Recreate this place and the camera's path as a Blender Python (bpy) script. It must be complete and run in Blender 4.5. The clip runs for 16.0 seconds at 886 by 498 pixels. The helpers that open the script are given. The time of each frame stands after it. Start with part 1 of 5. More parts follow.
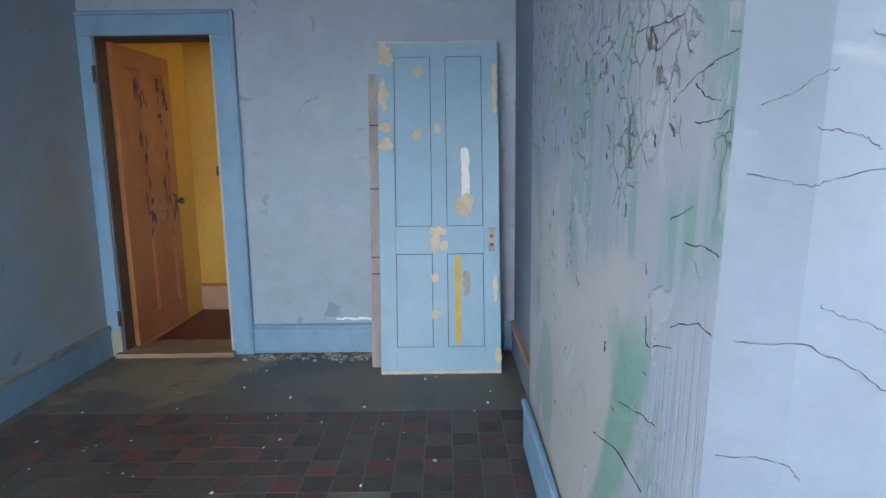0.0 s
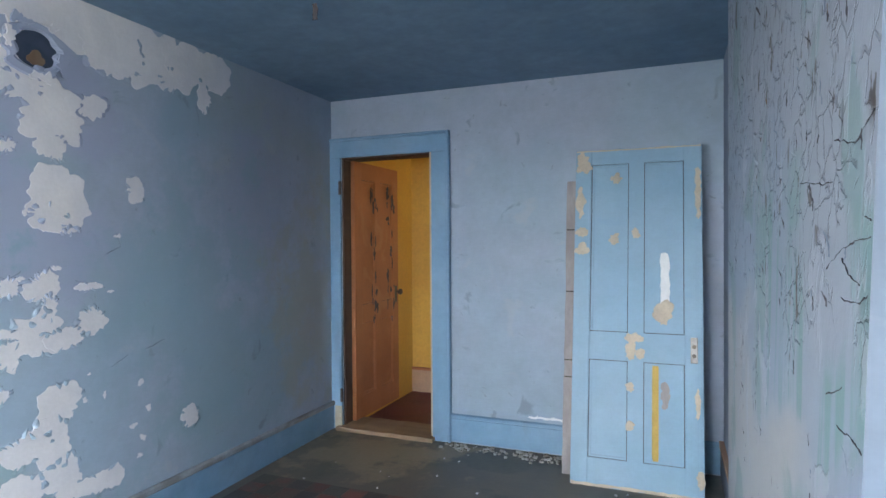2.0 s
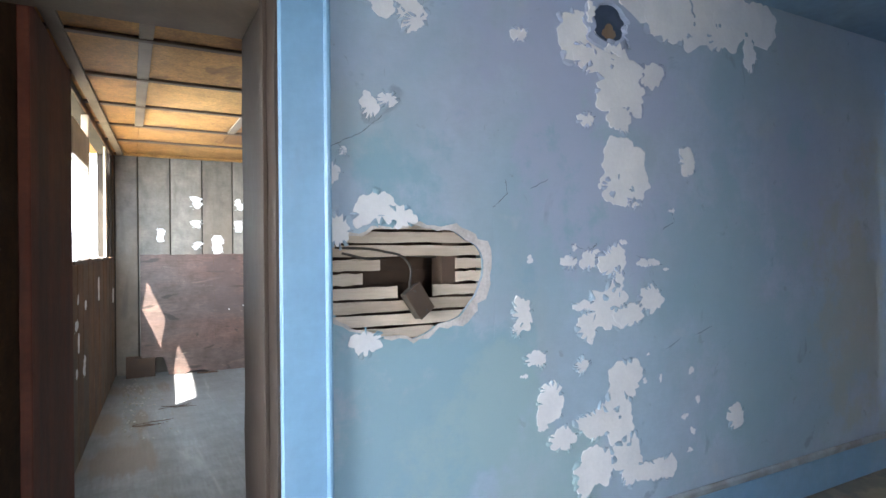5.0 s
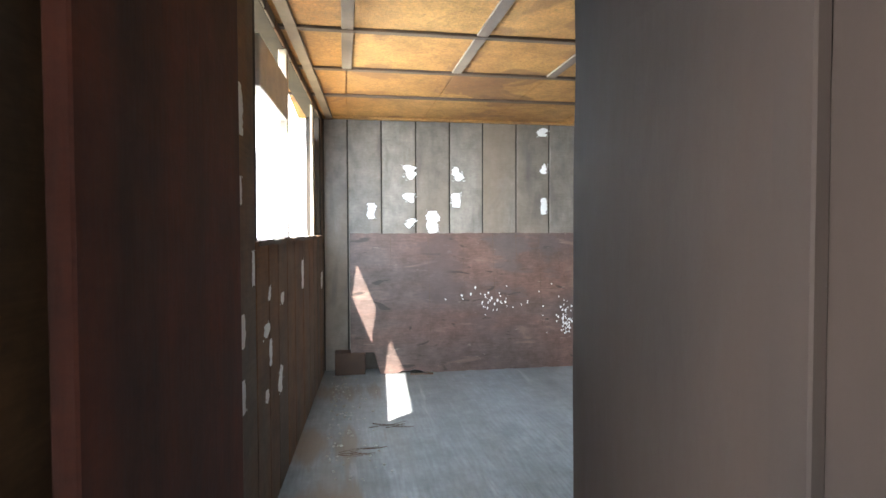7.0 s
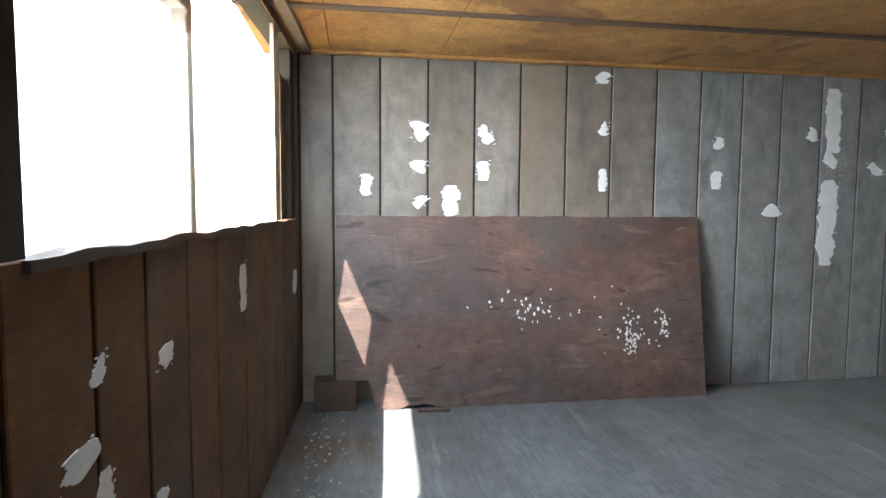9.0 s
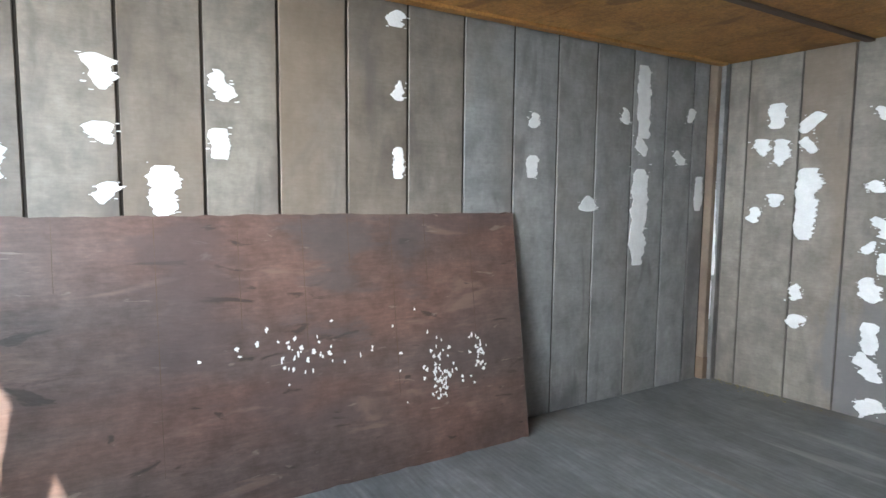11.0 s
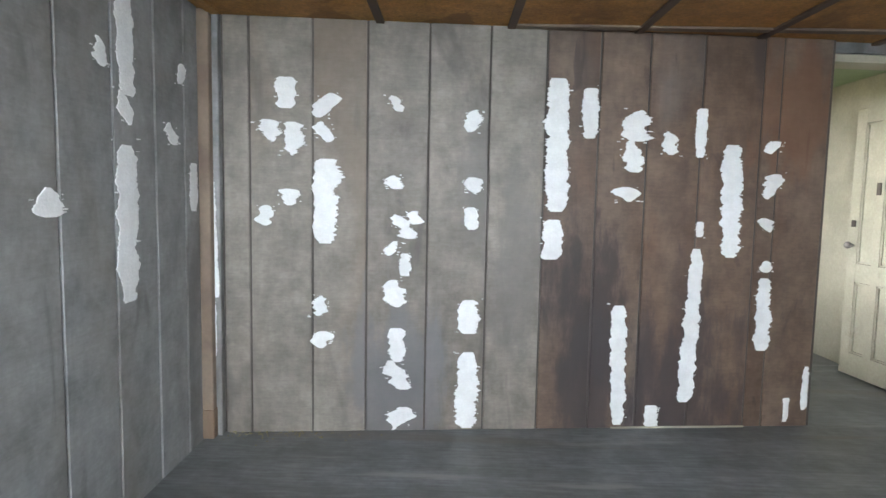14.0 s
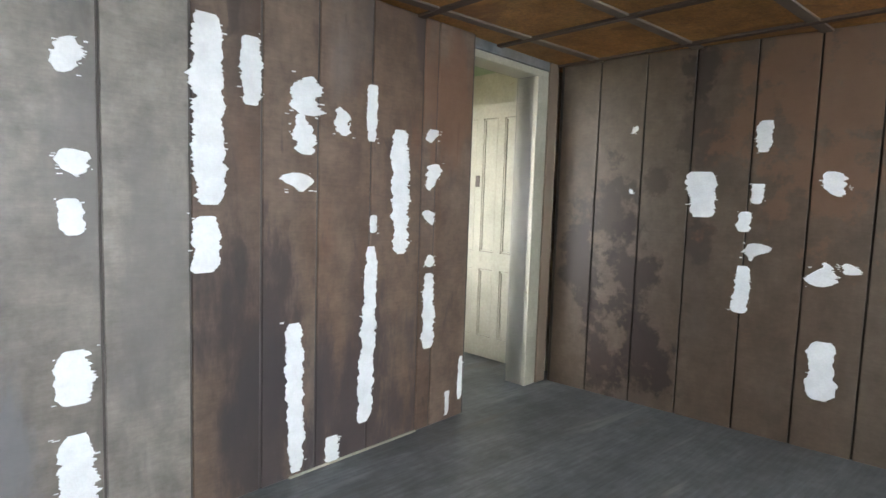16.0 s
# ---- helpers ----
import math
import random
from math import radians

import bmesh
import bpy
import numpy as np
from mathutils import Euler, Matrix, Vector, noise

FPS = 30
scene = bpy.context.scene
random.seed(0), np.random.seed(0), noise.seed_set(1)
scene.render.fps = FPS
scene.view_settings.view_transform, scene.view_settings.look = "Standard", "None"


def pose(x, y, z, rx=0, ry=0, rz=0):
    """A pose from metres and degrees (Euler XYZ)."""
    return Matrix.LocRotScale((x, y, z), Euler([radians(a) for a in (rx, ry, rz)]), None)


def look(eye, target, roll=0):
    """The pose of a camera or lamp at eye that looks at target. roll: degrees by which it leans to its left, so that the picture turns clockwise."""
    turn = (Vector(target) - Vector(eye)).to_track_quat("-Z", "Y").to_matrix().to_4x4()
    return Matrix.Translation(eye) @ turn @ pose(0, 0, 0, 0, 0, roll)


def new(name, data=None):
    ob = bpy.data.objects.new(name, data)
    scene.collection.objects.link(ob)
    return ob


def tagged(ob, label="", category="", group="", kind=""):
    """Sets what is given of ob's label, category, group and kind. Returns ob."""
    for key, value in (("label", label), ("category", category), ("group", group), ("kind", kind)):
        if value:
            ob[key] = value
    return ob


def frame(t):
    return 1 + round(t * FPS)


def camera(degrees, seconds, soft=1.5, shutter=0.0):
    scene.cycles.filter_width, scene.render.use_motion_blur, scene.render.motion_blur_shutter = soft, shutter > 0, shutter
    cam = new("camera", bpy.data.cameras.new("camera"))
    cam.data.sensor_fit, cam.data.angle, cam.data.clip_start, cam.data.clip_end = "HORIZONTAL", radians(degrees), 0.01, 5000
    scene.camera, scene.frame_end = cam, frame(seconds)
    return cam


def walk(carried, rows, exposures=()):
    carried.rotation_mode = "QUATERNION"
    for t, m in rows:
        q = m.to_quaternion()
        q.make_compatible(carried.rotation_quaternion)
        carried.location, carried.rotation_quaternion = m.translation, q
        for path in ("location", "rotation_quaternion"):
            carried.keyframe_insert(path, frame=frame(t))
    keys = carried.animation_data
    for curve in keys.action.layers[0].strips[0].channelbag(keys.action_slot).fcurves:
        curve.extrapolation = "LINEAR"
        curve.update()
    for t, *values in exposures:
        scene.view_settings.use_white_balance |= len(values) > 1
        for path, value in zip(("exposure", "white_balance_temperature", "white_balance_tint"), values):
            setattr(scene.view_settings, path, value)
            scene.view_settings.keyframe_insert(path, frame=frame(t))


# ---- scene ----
EXPO = [(0.0, 2.85), (1.5, 2.95), (2.5, 2.98), (4.0, 2.92), (5.2, 3.02), (7.4, 2.95), (8.2, 2.8), (10.3, 2.6), (10.6, 2.65), (11.1, 2.92), (11.6, 3.08), (12.5, 3.2), (14.0, 2.9), (16.0, 3.05)]
cam = camera(74.6, 16.0)
PATH = [
    (0, (2.191, 1.567, 1.247), (2.178, 3.542, 0.935), -0.8),
    (0.5, (2.297, 1.564, 1.305), (2.075, 3.532, 1.03), -0.9),
    (1, (2.372, 1.544, 1.346), (1.932, 3.485, 1.147), -0.9),
    (1.5, (2.371, 1.507, 1.371), (1.776, 3.414, 1.27), -0.6),
    (2, (2.335, 1.487, 1.374), (1.606, 3.349, 1.348), -0.4),
    (2.5, (2.294, 1.486, 1.353), (1.408, 3.279, 1.365), -0.4),
    (3, (2.263, 1.48, 1.326), (1.207, 3.179, 1.356), -0.3),
    (3.5, (2.204, 1.434, 1.302), (0.954, 2.995, 1.345), -0.3),
    (4, (2.042, 1.407, 1.285), (0.585, 2.778, 1.322), -0.4),
    (4.5, (1.869, 1.372, 1.269), (0.245, 2.539, 1.303), -0.4),
    (5, (1.712, 1.37, 1.256), (-0.047, 2.322, 1.255), -0.5),
    (5.2, (1.599, 1.389, 1.231), (-0.206, 2.249, 1.232), -0.8),
    (7.5, (-0.142, 1.426, 1.244), (-2.12, 1.704, 1.145), 0.2),
    (8, (-0.494, 1.425, 1.278), (-2.475, 1.678, 1.155), 0.3),
    (10.3, (-1.994, 1.911, 1.297), (-3.89, 2.52, 1.109), 0.4),
    (10.5, (-2.097, 1.932, 1.306), (-3.962, 2.631, 1.121), 0.3),
    (11, (-2.39, 1.978, 1.319), (-4.098, 3.001, 1.131), 0.6),
    (11.5, (-2.657, 2.048, 1.307), (-4.167, 3.347, 1.123), 0.6),
    (12, (-2.934, 2.145, 1.317), (-4.26, 3.63, 1.127), 0.7),
    (12.5, (-3.212, 2.185, 1.32), (-4.257, 3.88, 1.128), 1.0),
    (13, (-3.403, 2.346, 1.296), (-4.15, 4.191, 1.107), 1.1),
    (13.5, (-3.555, 2.56, 1.329), (-3.973, 4.506, 1.131), 1.2),
    (14, (-3.706, 2.713, 1.306), (-3.731, 4.705, 1.134), 1.1),
    (14.5, (-3.808, 2.921, 1.321), (-3.439, 4.877, 1.125), 1.3),
    (15, (-3.868, 3.183, 1.33), (-3.138, 5.036, 1.14), 1.4),
    (15.5, (-3.975, 3.418, 1.327), (-2.905, 5.097, 1.142), 1.7),
    (16, (-3.967, 3.653, 1.311), (-2.634, 5.133, 1.129), 1.9),
]
walk(cam, [(t, look(eye, target, roll)) for t, eye, target, roll in PATH],
     exposures=EXPO)

# ---- light ----
world = bpy.data.worlds.new("sky")
scene.world = world
world.use_nodes = True
wn = world.node_tree
sky = wn.nodes.new("ShaderNodeTexSky")
sky.sky_type = "NISHITA"
sky.sun_disc = False
sky.sun_elevation = radians(58)
sky.sun_rotation = radians(137)
wn.links.new(sky.outputs[0], wn.nodes["Background"].inputs[0])
wn.nodes["Background"].inputs[1].default_value = 0.15
sun = new("sun", bpy.data.lights.new("sun", "SUN"))
sun.data.energy = 5.0
sun.data.angle = radians(0.5)
sun.data.color = (1.0, 0.95, 0.86)
sun.matrix_world = look((0, 0, 8), (-0.36, 0.387, 8 - 0.848))


def area_lamp(name, eye, target, sx, sy, power, color, spread=180):
    """An area lamp: sky light at the porch window, added fill elsewhere."""
    ob = new(name, bpy.data.lights.new(name, "AREA"))
    ob.data.shape, ob.data.size, ob.data.size_y = "RECTANGLE", sx, sy
    ob.data.energy, ob.data.color = power, color
    ob.data.spread = radians(spread)
    ob.matrix_world = look(eye, target)
    return ob


# west, south and east lamps are added fill from unseen openings
area_lamp("fill_light_west", (0.16, 0.25, 1.40), (2.3, 4.4, 0.3), 0.8, 1.15, 4.2, (0.90, 0.95, 1.0), 150)
area_lamp("fill_light_south", (1.25, -1.18, 1.30), (0.8, 3.2, -0.6), 1.1, 1.1, 4.6, (0.90, 0.95, 1.0), 110)
area_lamp("fill_light_east", (4.24, 1.5, 1.25), (0.0, 2.6, -1.2), 0.8, 1.2, 5.6, (0.90, 0.95, 1.0), 140)
area_lamp("window_light_porch", (-3.05, 1.06, 1.65), (-3.4, 3.8, 0.1), 1.6, 0.85, 16, (0.73, 0.88, 1.0), 170)
# hall and back room lamps are added too, with no known source
area_lamp("fill_light_hall", (2.72, 5.95, 1.5), (0.5, 5.9, 0.7), 0.7, 1.2, 0.34, (1.0, 0.76, 0.50), 140)
area_lamp("fill_light_back", (-2.35, 7.2, 1.5), (-0.6, 7.0, 0.9), 0.9, 1.1, 0.03, (1.0, 0.96, 0.84), 140)


# ---- building helpers ----
def thing(name, m=None, label="", category="", group="", kind=""):
    ob = new(name)
    ob.matrix_world = m or Matrix()
    return tagged(ob, label, category, group, kind)


def part(name, bm, material, parent=None, label="", smooth=False):
    """Links a bmesh as one mesh object under a thing or a part."""
    bmesh.ops.recalc_face_normals(bm, faces=bm.faces)
    me = bpy.data.meshes.new(name)
    bm.to_mesh(me)
    bm.free()
    me.materials.append(material)
    if smooth:
        me.polygons.foreach_set("use_smooth", [True] * len(me.polygons))
    ob = new(name, me)
    if parent:
        ob.parent = parent
    if label:
        ob["label"] = label
    return ob


def add_box(bm, x0, x1, y0, y1, z0, z1, bevel=0.0, m=None):
    c = ((x0 + x1) / 2, (y0 + y1) / 2, (z0 + z1) / 2)
    mm = Matrix.Translation(c) @ Matrix.Diagonal((abs(x1 - x0), abs(y1 - y0), abs(z1 - z0), 1))
    if m:
        mm = m @ mm
    r = bmesh.ops.create_cube(bm, size=1, matrix=mm)
    if bevel:
        es = list({e for v in r["verts"] for e in v.link_edges})
        bmesh.ops.bevel(bm, geom=es, offset=bevel, segments=1, affect="EDGES", profile=0.5)
    return bm


def box(x0, x1, y0, y1, z0, z1, bevel=0.0, m=None):
    return add_box(bmesh.new(), x0, x1, y0, y1, z0, z1, bevel, m)


def rough_board(x0, x1, y0, y1, z0, z1, seed, amp=0.004, n=14, axis=2):
    """A board cut into lengths whose long edges wander a little."""
    rnd = random.Random(seed)
    bm = bmesh.new()
    rings = []
    for i in range(n + 1):
        f = i / n
        j = [rnd.uniform(-amp, amp) for _ in range(4)]
        if axis == 2:
            z = z0 + (z1 - z0) * f
            pts = [(x0 + j[0], y0, z), (x1 + j[1], y0, z), (x1 + j[1], y1, z), (x0 + j[0], y1, z)]
        else:
            x = x0 + (x1 - x0) * f
            pts = [(x, y0, z0 + j[0]), (x, y1, z0 + j[0]), (x, y1, z1 + j[1]), (x, y0, z1 + j[1])]
        rings.append([bm.verts.new(p) for p in pts])
    for a, b in zip(rings, rings[1:]):
        for k in range(4):
            bm.faces.new((a[k], a[(k + 1) % 4], b[(k + 1) % 4], b[k]))
    bm.faces.new(rings[0])
    bm.faces.new(rings[-1])
    return bm


def outline(a, b, seed, power=2.0, rag=0.22, n=72, smear=0.0, torn=0.0):
    """A ragged closed outline round the origin with half sizes a and b."""
    ring = []
    for i in range(400):
        th = 2 * math.pi * i / 400
        c, s = math.cos(th), math.sin(th)
        r = (abs(c) ** power + abs(s) ** power) ** (-1 / power)
        ring.append(Vector((a * r * c, b * r * s, 0)))
    run = [0.0]
    for i in range(400):
        run.append(run[-1] + (ring[(i + 1) % 400] - ring[i]).length)
    pts, k, m = [], 0, min(a, b)
    for i in range(n):
        while run[k + 1] < run[-1] * i / n:
            k += 1
        p = ring[k]
        away = Vector((p.x / a / a, p.y / b / b, 0)).normalized()
        q = Vector((p.x / m, p.y / m, seed * 5.3))
        w = noise.noise(q * 0.7) * 1.9 + noise.noise(q * 1.7) * 1.3 + noise.noise(q * 4.0) * 0.45
        if torn:
            g = Vector((p.x * 20, p.y * 20, seed * 2.9))
            w += 0.5 * torn * (1.4 * abs(noise.noise(g)) + 0.9 * noise.noise(g * 2.3) - 0.3) * min(1.0, 0.05 / m)
        x = p.x + away.x * w * rag * m
        y = p.y + away.y * w * rag * m
        x += smear * m * away.x * noise.noise((seed * 3.1 + away.x, y * 55, 0.5))
        pts.append((x, y))
    return pts


class Wall:
    """A wall from p0 to p1; side +1 or -1 turns its depth towards the room."""

    def __init__(self, name, p0, p1, side, label):
        u = Vector((p1[0] - p0[0], p1[1] - p0[1], 0))
        self.length = u.length
        u.normalize()
        v = Vector((0, 0, 1)).cross(u)
        m = Matrix(((u.x, v.x, 0, p0[0]), (u.y, v.y, 0, p0[1]), (0, 0, 1, 0), (0, 0, 0, 1)))
        self.s = side
        self.ob = thing(name, m, label, "wall", kind="structure")

    def slab(self, z0, z1, thick, material, openings=(), u0=0.0, u1=None, name="slab", front=0.0):
        """The wall's body, openings cut through; it reaches from depth front outwards."""
        u1 = self.length if u1 is None else u1
        us = sorted({u0, u1, *[o[0] for o in openings], *[o[1] for o in openings]})
        zs = sorted({z0, z1, *[o[2] for o in openings], *[o[3] for o in openings]})
        full = {}
        for i in range(len(us) - 1):
            for k in range(len(zs) - 1):
                cu, cz = (us[i] + us[i + 1]) / 2, (zs[k] + zs[k + 1]) / 2
                full[i, k] = not any(o[0] < cu < o[1] and o[2] < cz < o[3] for o in openings)
        bm = bmesh.new()
        f, b = self.s * front, self.s * (front - thick)

        def quad(*p):
            bm.faces.new([bm.verts.new(q) for q in p])
        for (i, k), solid in full.items():
            if not solid:
                continue
            a, c, d, e = us[i], us[i + 1], zs[k], zs[k + 1]
            quad((a, f, d), (c, f, d), (c, f, e), (a, f, e))
            quad((a, b, d), (a, b, e), (c, b, e), (c, b, d))
            if not full.get((i - 1, k)):
                quad((a, f, d), (a, f, e), (a, b, e), (a, b, d))
            if not full.get((i + 1, k)):
                quad((c, f, d), (c, b, d), (c, b, e), (c, f, e))
            if not full.get((i, k - 1)):
                quad((a, f, d), (a, b, d), (c, b, d), (c, f, d))
            if not full.get((i, k + 1)):
                quad((a, f, e), (c, f, e), (c, b, e), (a, b, e))
        bmesh.ops.remove_doubles(bm, verts=bm.verts, dist=1e-5)
        return part(name, bm, material, self.ob)

    def block(self, name, u0, u1, d0, d1, z0, z1, material, label="", bevel=0.0, parent=None):
        return part(name, box(u0, u1, self.s * d0, self.s * d1, z0, z1, bevel), material, parent or self.ob, label)

    def patch(self, name, u, z, a, b, seed, material, depth=0.0025, base=0.0, power=2.0, rag=0.22, label="", parent=None):
        """A thin ragged patch on the wall's face."""
        bm = bmesh.new()
        pts = outline(a, b, seed, power, rag, 150, 0.1, 1.0)
        front = [bm.verts.new((u + x * 0.985, self.s * (base + depth), z + y * 0.985)) for x, y in pts]
        back = [bm.verts.new((u + x, self.s * base, z + y)) for x, y in pts]
        mid = bm.verts.new((u, self.s * (base + depth * 1.3), z))
        n = len(pts)
        for i in range(n):
            j = (i + 1) % n
            bm.faces.new((front[i], front[j], mid))
            bm.faces.new((back[i], back[j], front[j], front[i]))
        return part(name, bm, material, parent or self.ob, label)

    def curls(self, u, z, a, b, seed, power, rag, material, parent):
        """Loose paint lifting off the wall along parts of a patch's edge."""
        rnd = random.Random(seed)
        pts = outline(a, b, seed, power, rag, 150, 0.1, 1.0)
        n, bm, i = len(pts), bmesh.new(), 0
        while i < n - 8:
            run = rnd.randint(3, 9)
            if rnd.random() < 0.42:
                lift = rnd.uniform(0.003, 0.009)
                rows = []
                for k in range(run + 1):
                    x, y = pts[(i + k) % n]
                    f = math.sin(math.pi * k / run)
                    away = Vector((x, y)).normalized()
                    q = 0.004 + 0.010 * f * rnd.uniform(0.6, 1.2)
                    rows.append((bm.verts.new((u + x + away.x * 0.012, self.s * 0.0008, z + y + away.y * 0.012)),
                                 bm.verts.new((u + x + away.x * 0.003, self.s * (0.003 + lift * f * 0.6), z + y + away.y * 0.003)),
                                 bm.verts.new((u + x - away.x * q, self.s * (0.003 + lift * f), z + y - away.y * q))))
                for p, q in zip(rows, rows[1:]):
                    bm.faces.new((p[0], q[0], q[1], p[1]))
                    bm.faces.new((p[1], q[1], q[2], p[2]))
            i += run + rnd.randint(0, 6)
        if bm.faces:
            return part("paint_curl", bm, material, parent)
        bm.free()

    def smear(self, name, u, z, a, b, seed, material, depth=0.002, base=0.0):
        """Filler wiped across the wall: solid in the middle, dry and streaky at its sides."""
        rnd = random.Random(seed)
        n = max(16, min(110, int(2 * b / 0.0055)))
        soft = 2.2 if b < 1.6 * a else 5.0
        tilt = rnd.uniform(-0.55, 0.55) if b < 1.6 * a else rnd.uniform(-0.04, 0.04)
        dry = (rnd.uniform(0.05, 0.5), rnd.uniform(0.05, 0.5))
        lop = rnd.uniform(-0.5, 0.5) if b < 1.6 * a else rnd.uniform(-0.15, 0.15)
        wave = 0.8 if b < 1.6 * a else 0.38
        bm = bmesh.new()
        rows = []
        for i in range(n + 1):
            v = 2 * i / n - 1
            w = a * max(0.05, 1 - abs(v) ** soft) ** (1 / soft) * (1 + lop * v)
            y = v * b
            ends = []
            for sd, sign in ((0, -1), (1, 1)):
                e = w * (1 + wave * noise.noise((y / a * 0.8, seed * 3.7, sd * 9.1)) + 0.65 * wave * noise.noise((y / a * 2.2, seed * 1.9, sd * 5.3)))
                e += a * dry[sd] * (rnd.random() - 0.55) * (1.0 if rnd.random() < 0.6 else 0.25)
                ends.append(sign * max(e, 0.15 * w))
            off = tilt * y + 0.12 * a * noise.noise((y / a * 0.5, seed * 2.3, 7.7))
            inset = min(0.004, 0.3 * w)
            rows.append([bm.verts.new((u + off + x, self.s * (base + d), z + y)) for x, d in
                         ((ends[0], 0.0), (ends[0] + inset, depth), (0.0, depth * 1.2), (ends[1] - inset, depth), (ends[1], 0.0))])
        for p, q in zip(rows, rows[1:]):
            for k in range(4):
                bm.faces.new((p[k], p[k + 1], q[k + 1], q[k]))
        for k in range(rnd.randint(3, 8)):
            v = rnd.uniform(-1.12, 1.12)
            sign = rnd.choice((-1, 1))
            x = sign * a * rnd.uniform(0.55, 1.45) if abs(v) > 0.9 else sign * a * rnd.uniform(0.9, 1.2)
            x += tilt * v * b
            lx, lz = rnd.uniform(0.004, 0.35 * a + 0.004), rnd.uniform(0.001, 0.003)
            add_box(bm, u + x - lx / 2, u + x + lx / 2, self.s * base, self.s * (base + 0.0012), z + v * b - lz, z + v * b + lz)
        return part(name, bm, material, self.ob)


# ---- materials ----
def nodes_of(name):
    m = bpy.data.materials.new(name)
    m.use_nodes = True
    nt = m.node_tree
    return m, nt, nt.nodes["Principled BSDF"]


def surface(name, base, second, scale=2.0, fine=40.0, rough=0.7, bump=0.15, stretch=(1, 1, 1), stains=(), vary=0.0, contrast=(0.35, 0.65), grain=0.12, metal=0.0, cross=0.0, blots=(), mottle=0.0, crisp=False):
    """Paint, wood or plaster: two colours mixed at a large scale, a fine grain, stains, and relief."""
    m, nt, bsdf = nodes_of(name)
    N, L = nt.nodes.new, nt.links.new
    geo = N("ShaderNodeNewGeometry")
    mp = N("ShaderNodeMapping")
    mp.inputs["Scale"].default_value = stretch
    L(geo.outputs["Position"], mp.inputs["Vector"])
    info = N("ShaderNodeObjectInfo")
    if vary:
        off = N("ShaderNodeVectorMath")
        off.operation = "SCALE"
        off.inputs[0].default_value = (7.3, 5.1, 9.7)
        L(info.outputs["Random"], off.inputs["Scale"])
        L(off.outputs[0], mp.inputs["Location"])

    def noise_at(sc, detail=6.0, dist=0.0):
        t = N("ShaderNodeTexNoise")
        t.inputs["Scale"].default_value, t.inputs["Detail"].default_value, t.inputs["Distortion"].default_value = sc, detail, dist
        L(mp.outputs[0], t.inputs["Vector"])
        return t.outputs["Fac"]

    def ramp(fac, lo, hi):
        r = N("ShaderNodeMapRange")
        r.interpolation_type = "SMOOTHSTEP"
        r.inputs["From Min"].default_value, r.inputs["From Max"].default_value = lo, hi
        L(fac, r.inputs["Value"])
        return r.outputs[0]

    def mix(fac, a, b, mode="MIX"):
        x = N("ShaderNodeMix")
        x.data_type, x.blend_type = "RGBA", mode
        for sock, v in ((x.inputs["Factor"], fac), (x.inputs["A"], a), (x.inputs["B"], b)):
            if isinstance(v, (tuple, float, int)):
                sock.default_value = (*v, 1) if isinstance(v, tuple) else v
            else:
                L(v, sock)
        return x.outputs["Result"]

    big = ramp(noise_at(scale, 5, 0.4), *contrast)
    col = mix(big, base, second)
    small = noise_at(fine, 8)
    dark = N("ShaderNodeMapRange")
    dark.inputs["To Min"].default_value, dark.inputs["To Max"].default_value = 1 - 2 * grain, 1 + grain
    L(small, dark.inputs["Value"])
    tone = N("ShaderNodeCombineColor")
    for k in range(3):
        L(dark.outputs[0], tone.inputs[k])
    col = mix(1.0, col, tone.outputs[0], "MULTIPLY")
    if cross:
        saw = N("ShaderNodeMapping")
        saw.inputs["Scale"].default_value = (1.5, 1.5, 60)
        L(geo.outputs["Position"], saw.inputs["Vector"])
        st = N("ShaderNodeTexNoise")
        st.inputs["Scale"].default_value, st.inputs["Detail"].default_value = 2.0, 4.0
        L(saw.outputs[0], st.inputs["Vector"])
        sr = N("ShaderNodeMapRange")
        sr.inputs["From Min"].default_value, sr.inputs["From Max"].default_value = 0.3, 0.7
        sr.inputs["To Min"].default_value, sr.inputs["To Max"].default_value = 1 - cross, 1 + cross
        L(st.outputs["Fac"], sr.inputs["Value"])
        sc3 = N("ShaderNodeCombineColor")
        for k in range(3):
            L(sr.outputs[0], sc3.inputs[k])
        col = mix(1.0, col, sc3.outputs[0], "MULTIPLY")
    if mottle:
        for msc, wide, amt in ((6.0, 1.0, mottle), (22.0, 3.0, mottle * 0.35)):
            mm = N("ShaderNodeMapping")
            mm.inputs["Scale"].default_value = (1, 1, wide)
            L(geo.outputs["Position"], mm.inputs["Vector"])
            mt = N("ShaderNodeTexNoise")
            mt.inputs["Scale"].default_value, mt.inputs["Detail"].default_value, mt.inputs["Roughness"].default_value = msc, 9.0, 0.68
            L(mm.outputs[0], mt.inputs["Vector"])
            mr = N("ShaderNodeMapRange")
            mr.inputs["From Min"].default_value, mr.inputs["From Max"].default_value = 0.32, 0.66
            mr.inputs["To Min"].default_value, mr.inputs["To Max"].default_value = 1 - amt, 1 + amt * 0.8
            L(mt.outputs["Fac"], mr.inputs["Value"])
            m3 = N("ShaderNodeCombineColor")
            for k in range(3):
                L(mr.outputs[0], m3.inputs[k])
            col = mix(1.0, col, m3.outputs[0], "MULTIPLY")
    for color, sc, lo, hi, amount in stains:
        f = ramp(noise_at(sc, 7, 0.8), lo, hi)
        mul = N("ShaderNodeMath")
        mul.operation = "MULTIPLY"
        mul.inputs[1].default_value = amount
        L(f, mul.inputs[0])
        col = mix(mul.outputs[0], col, color)
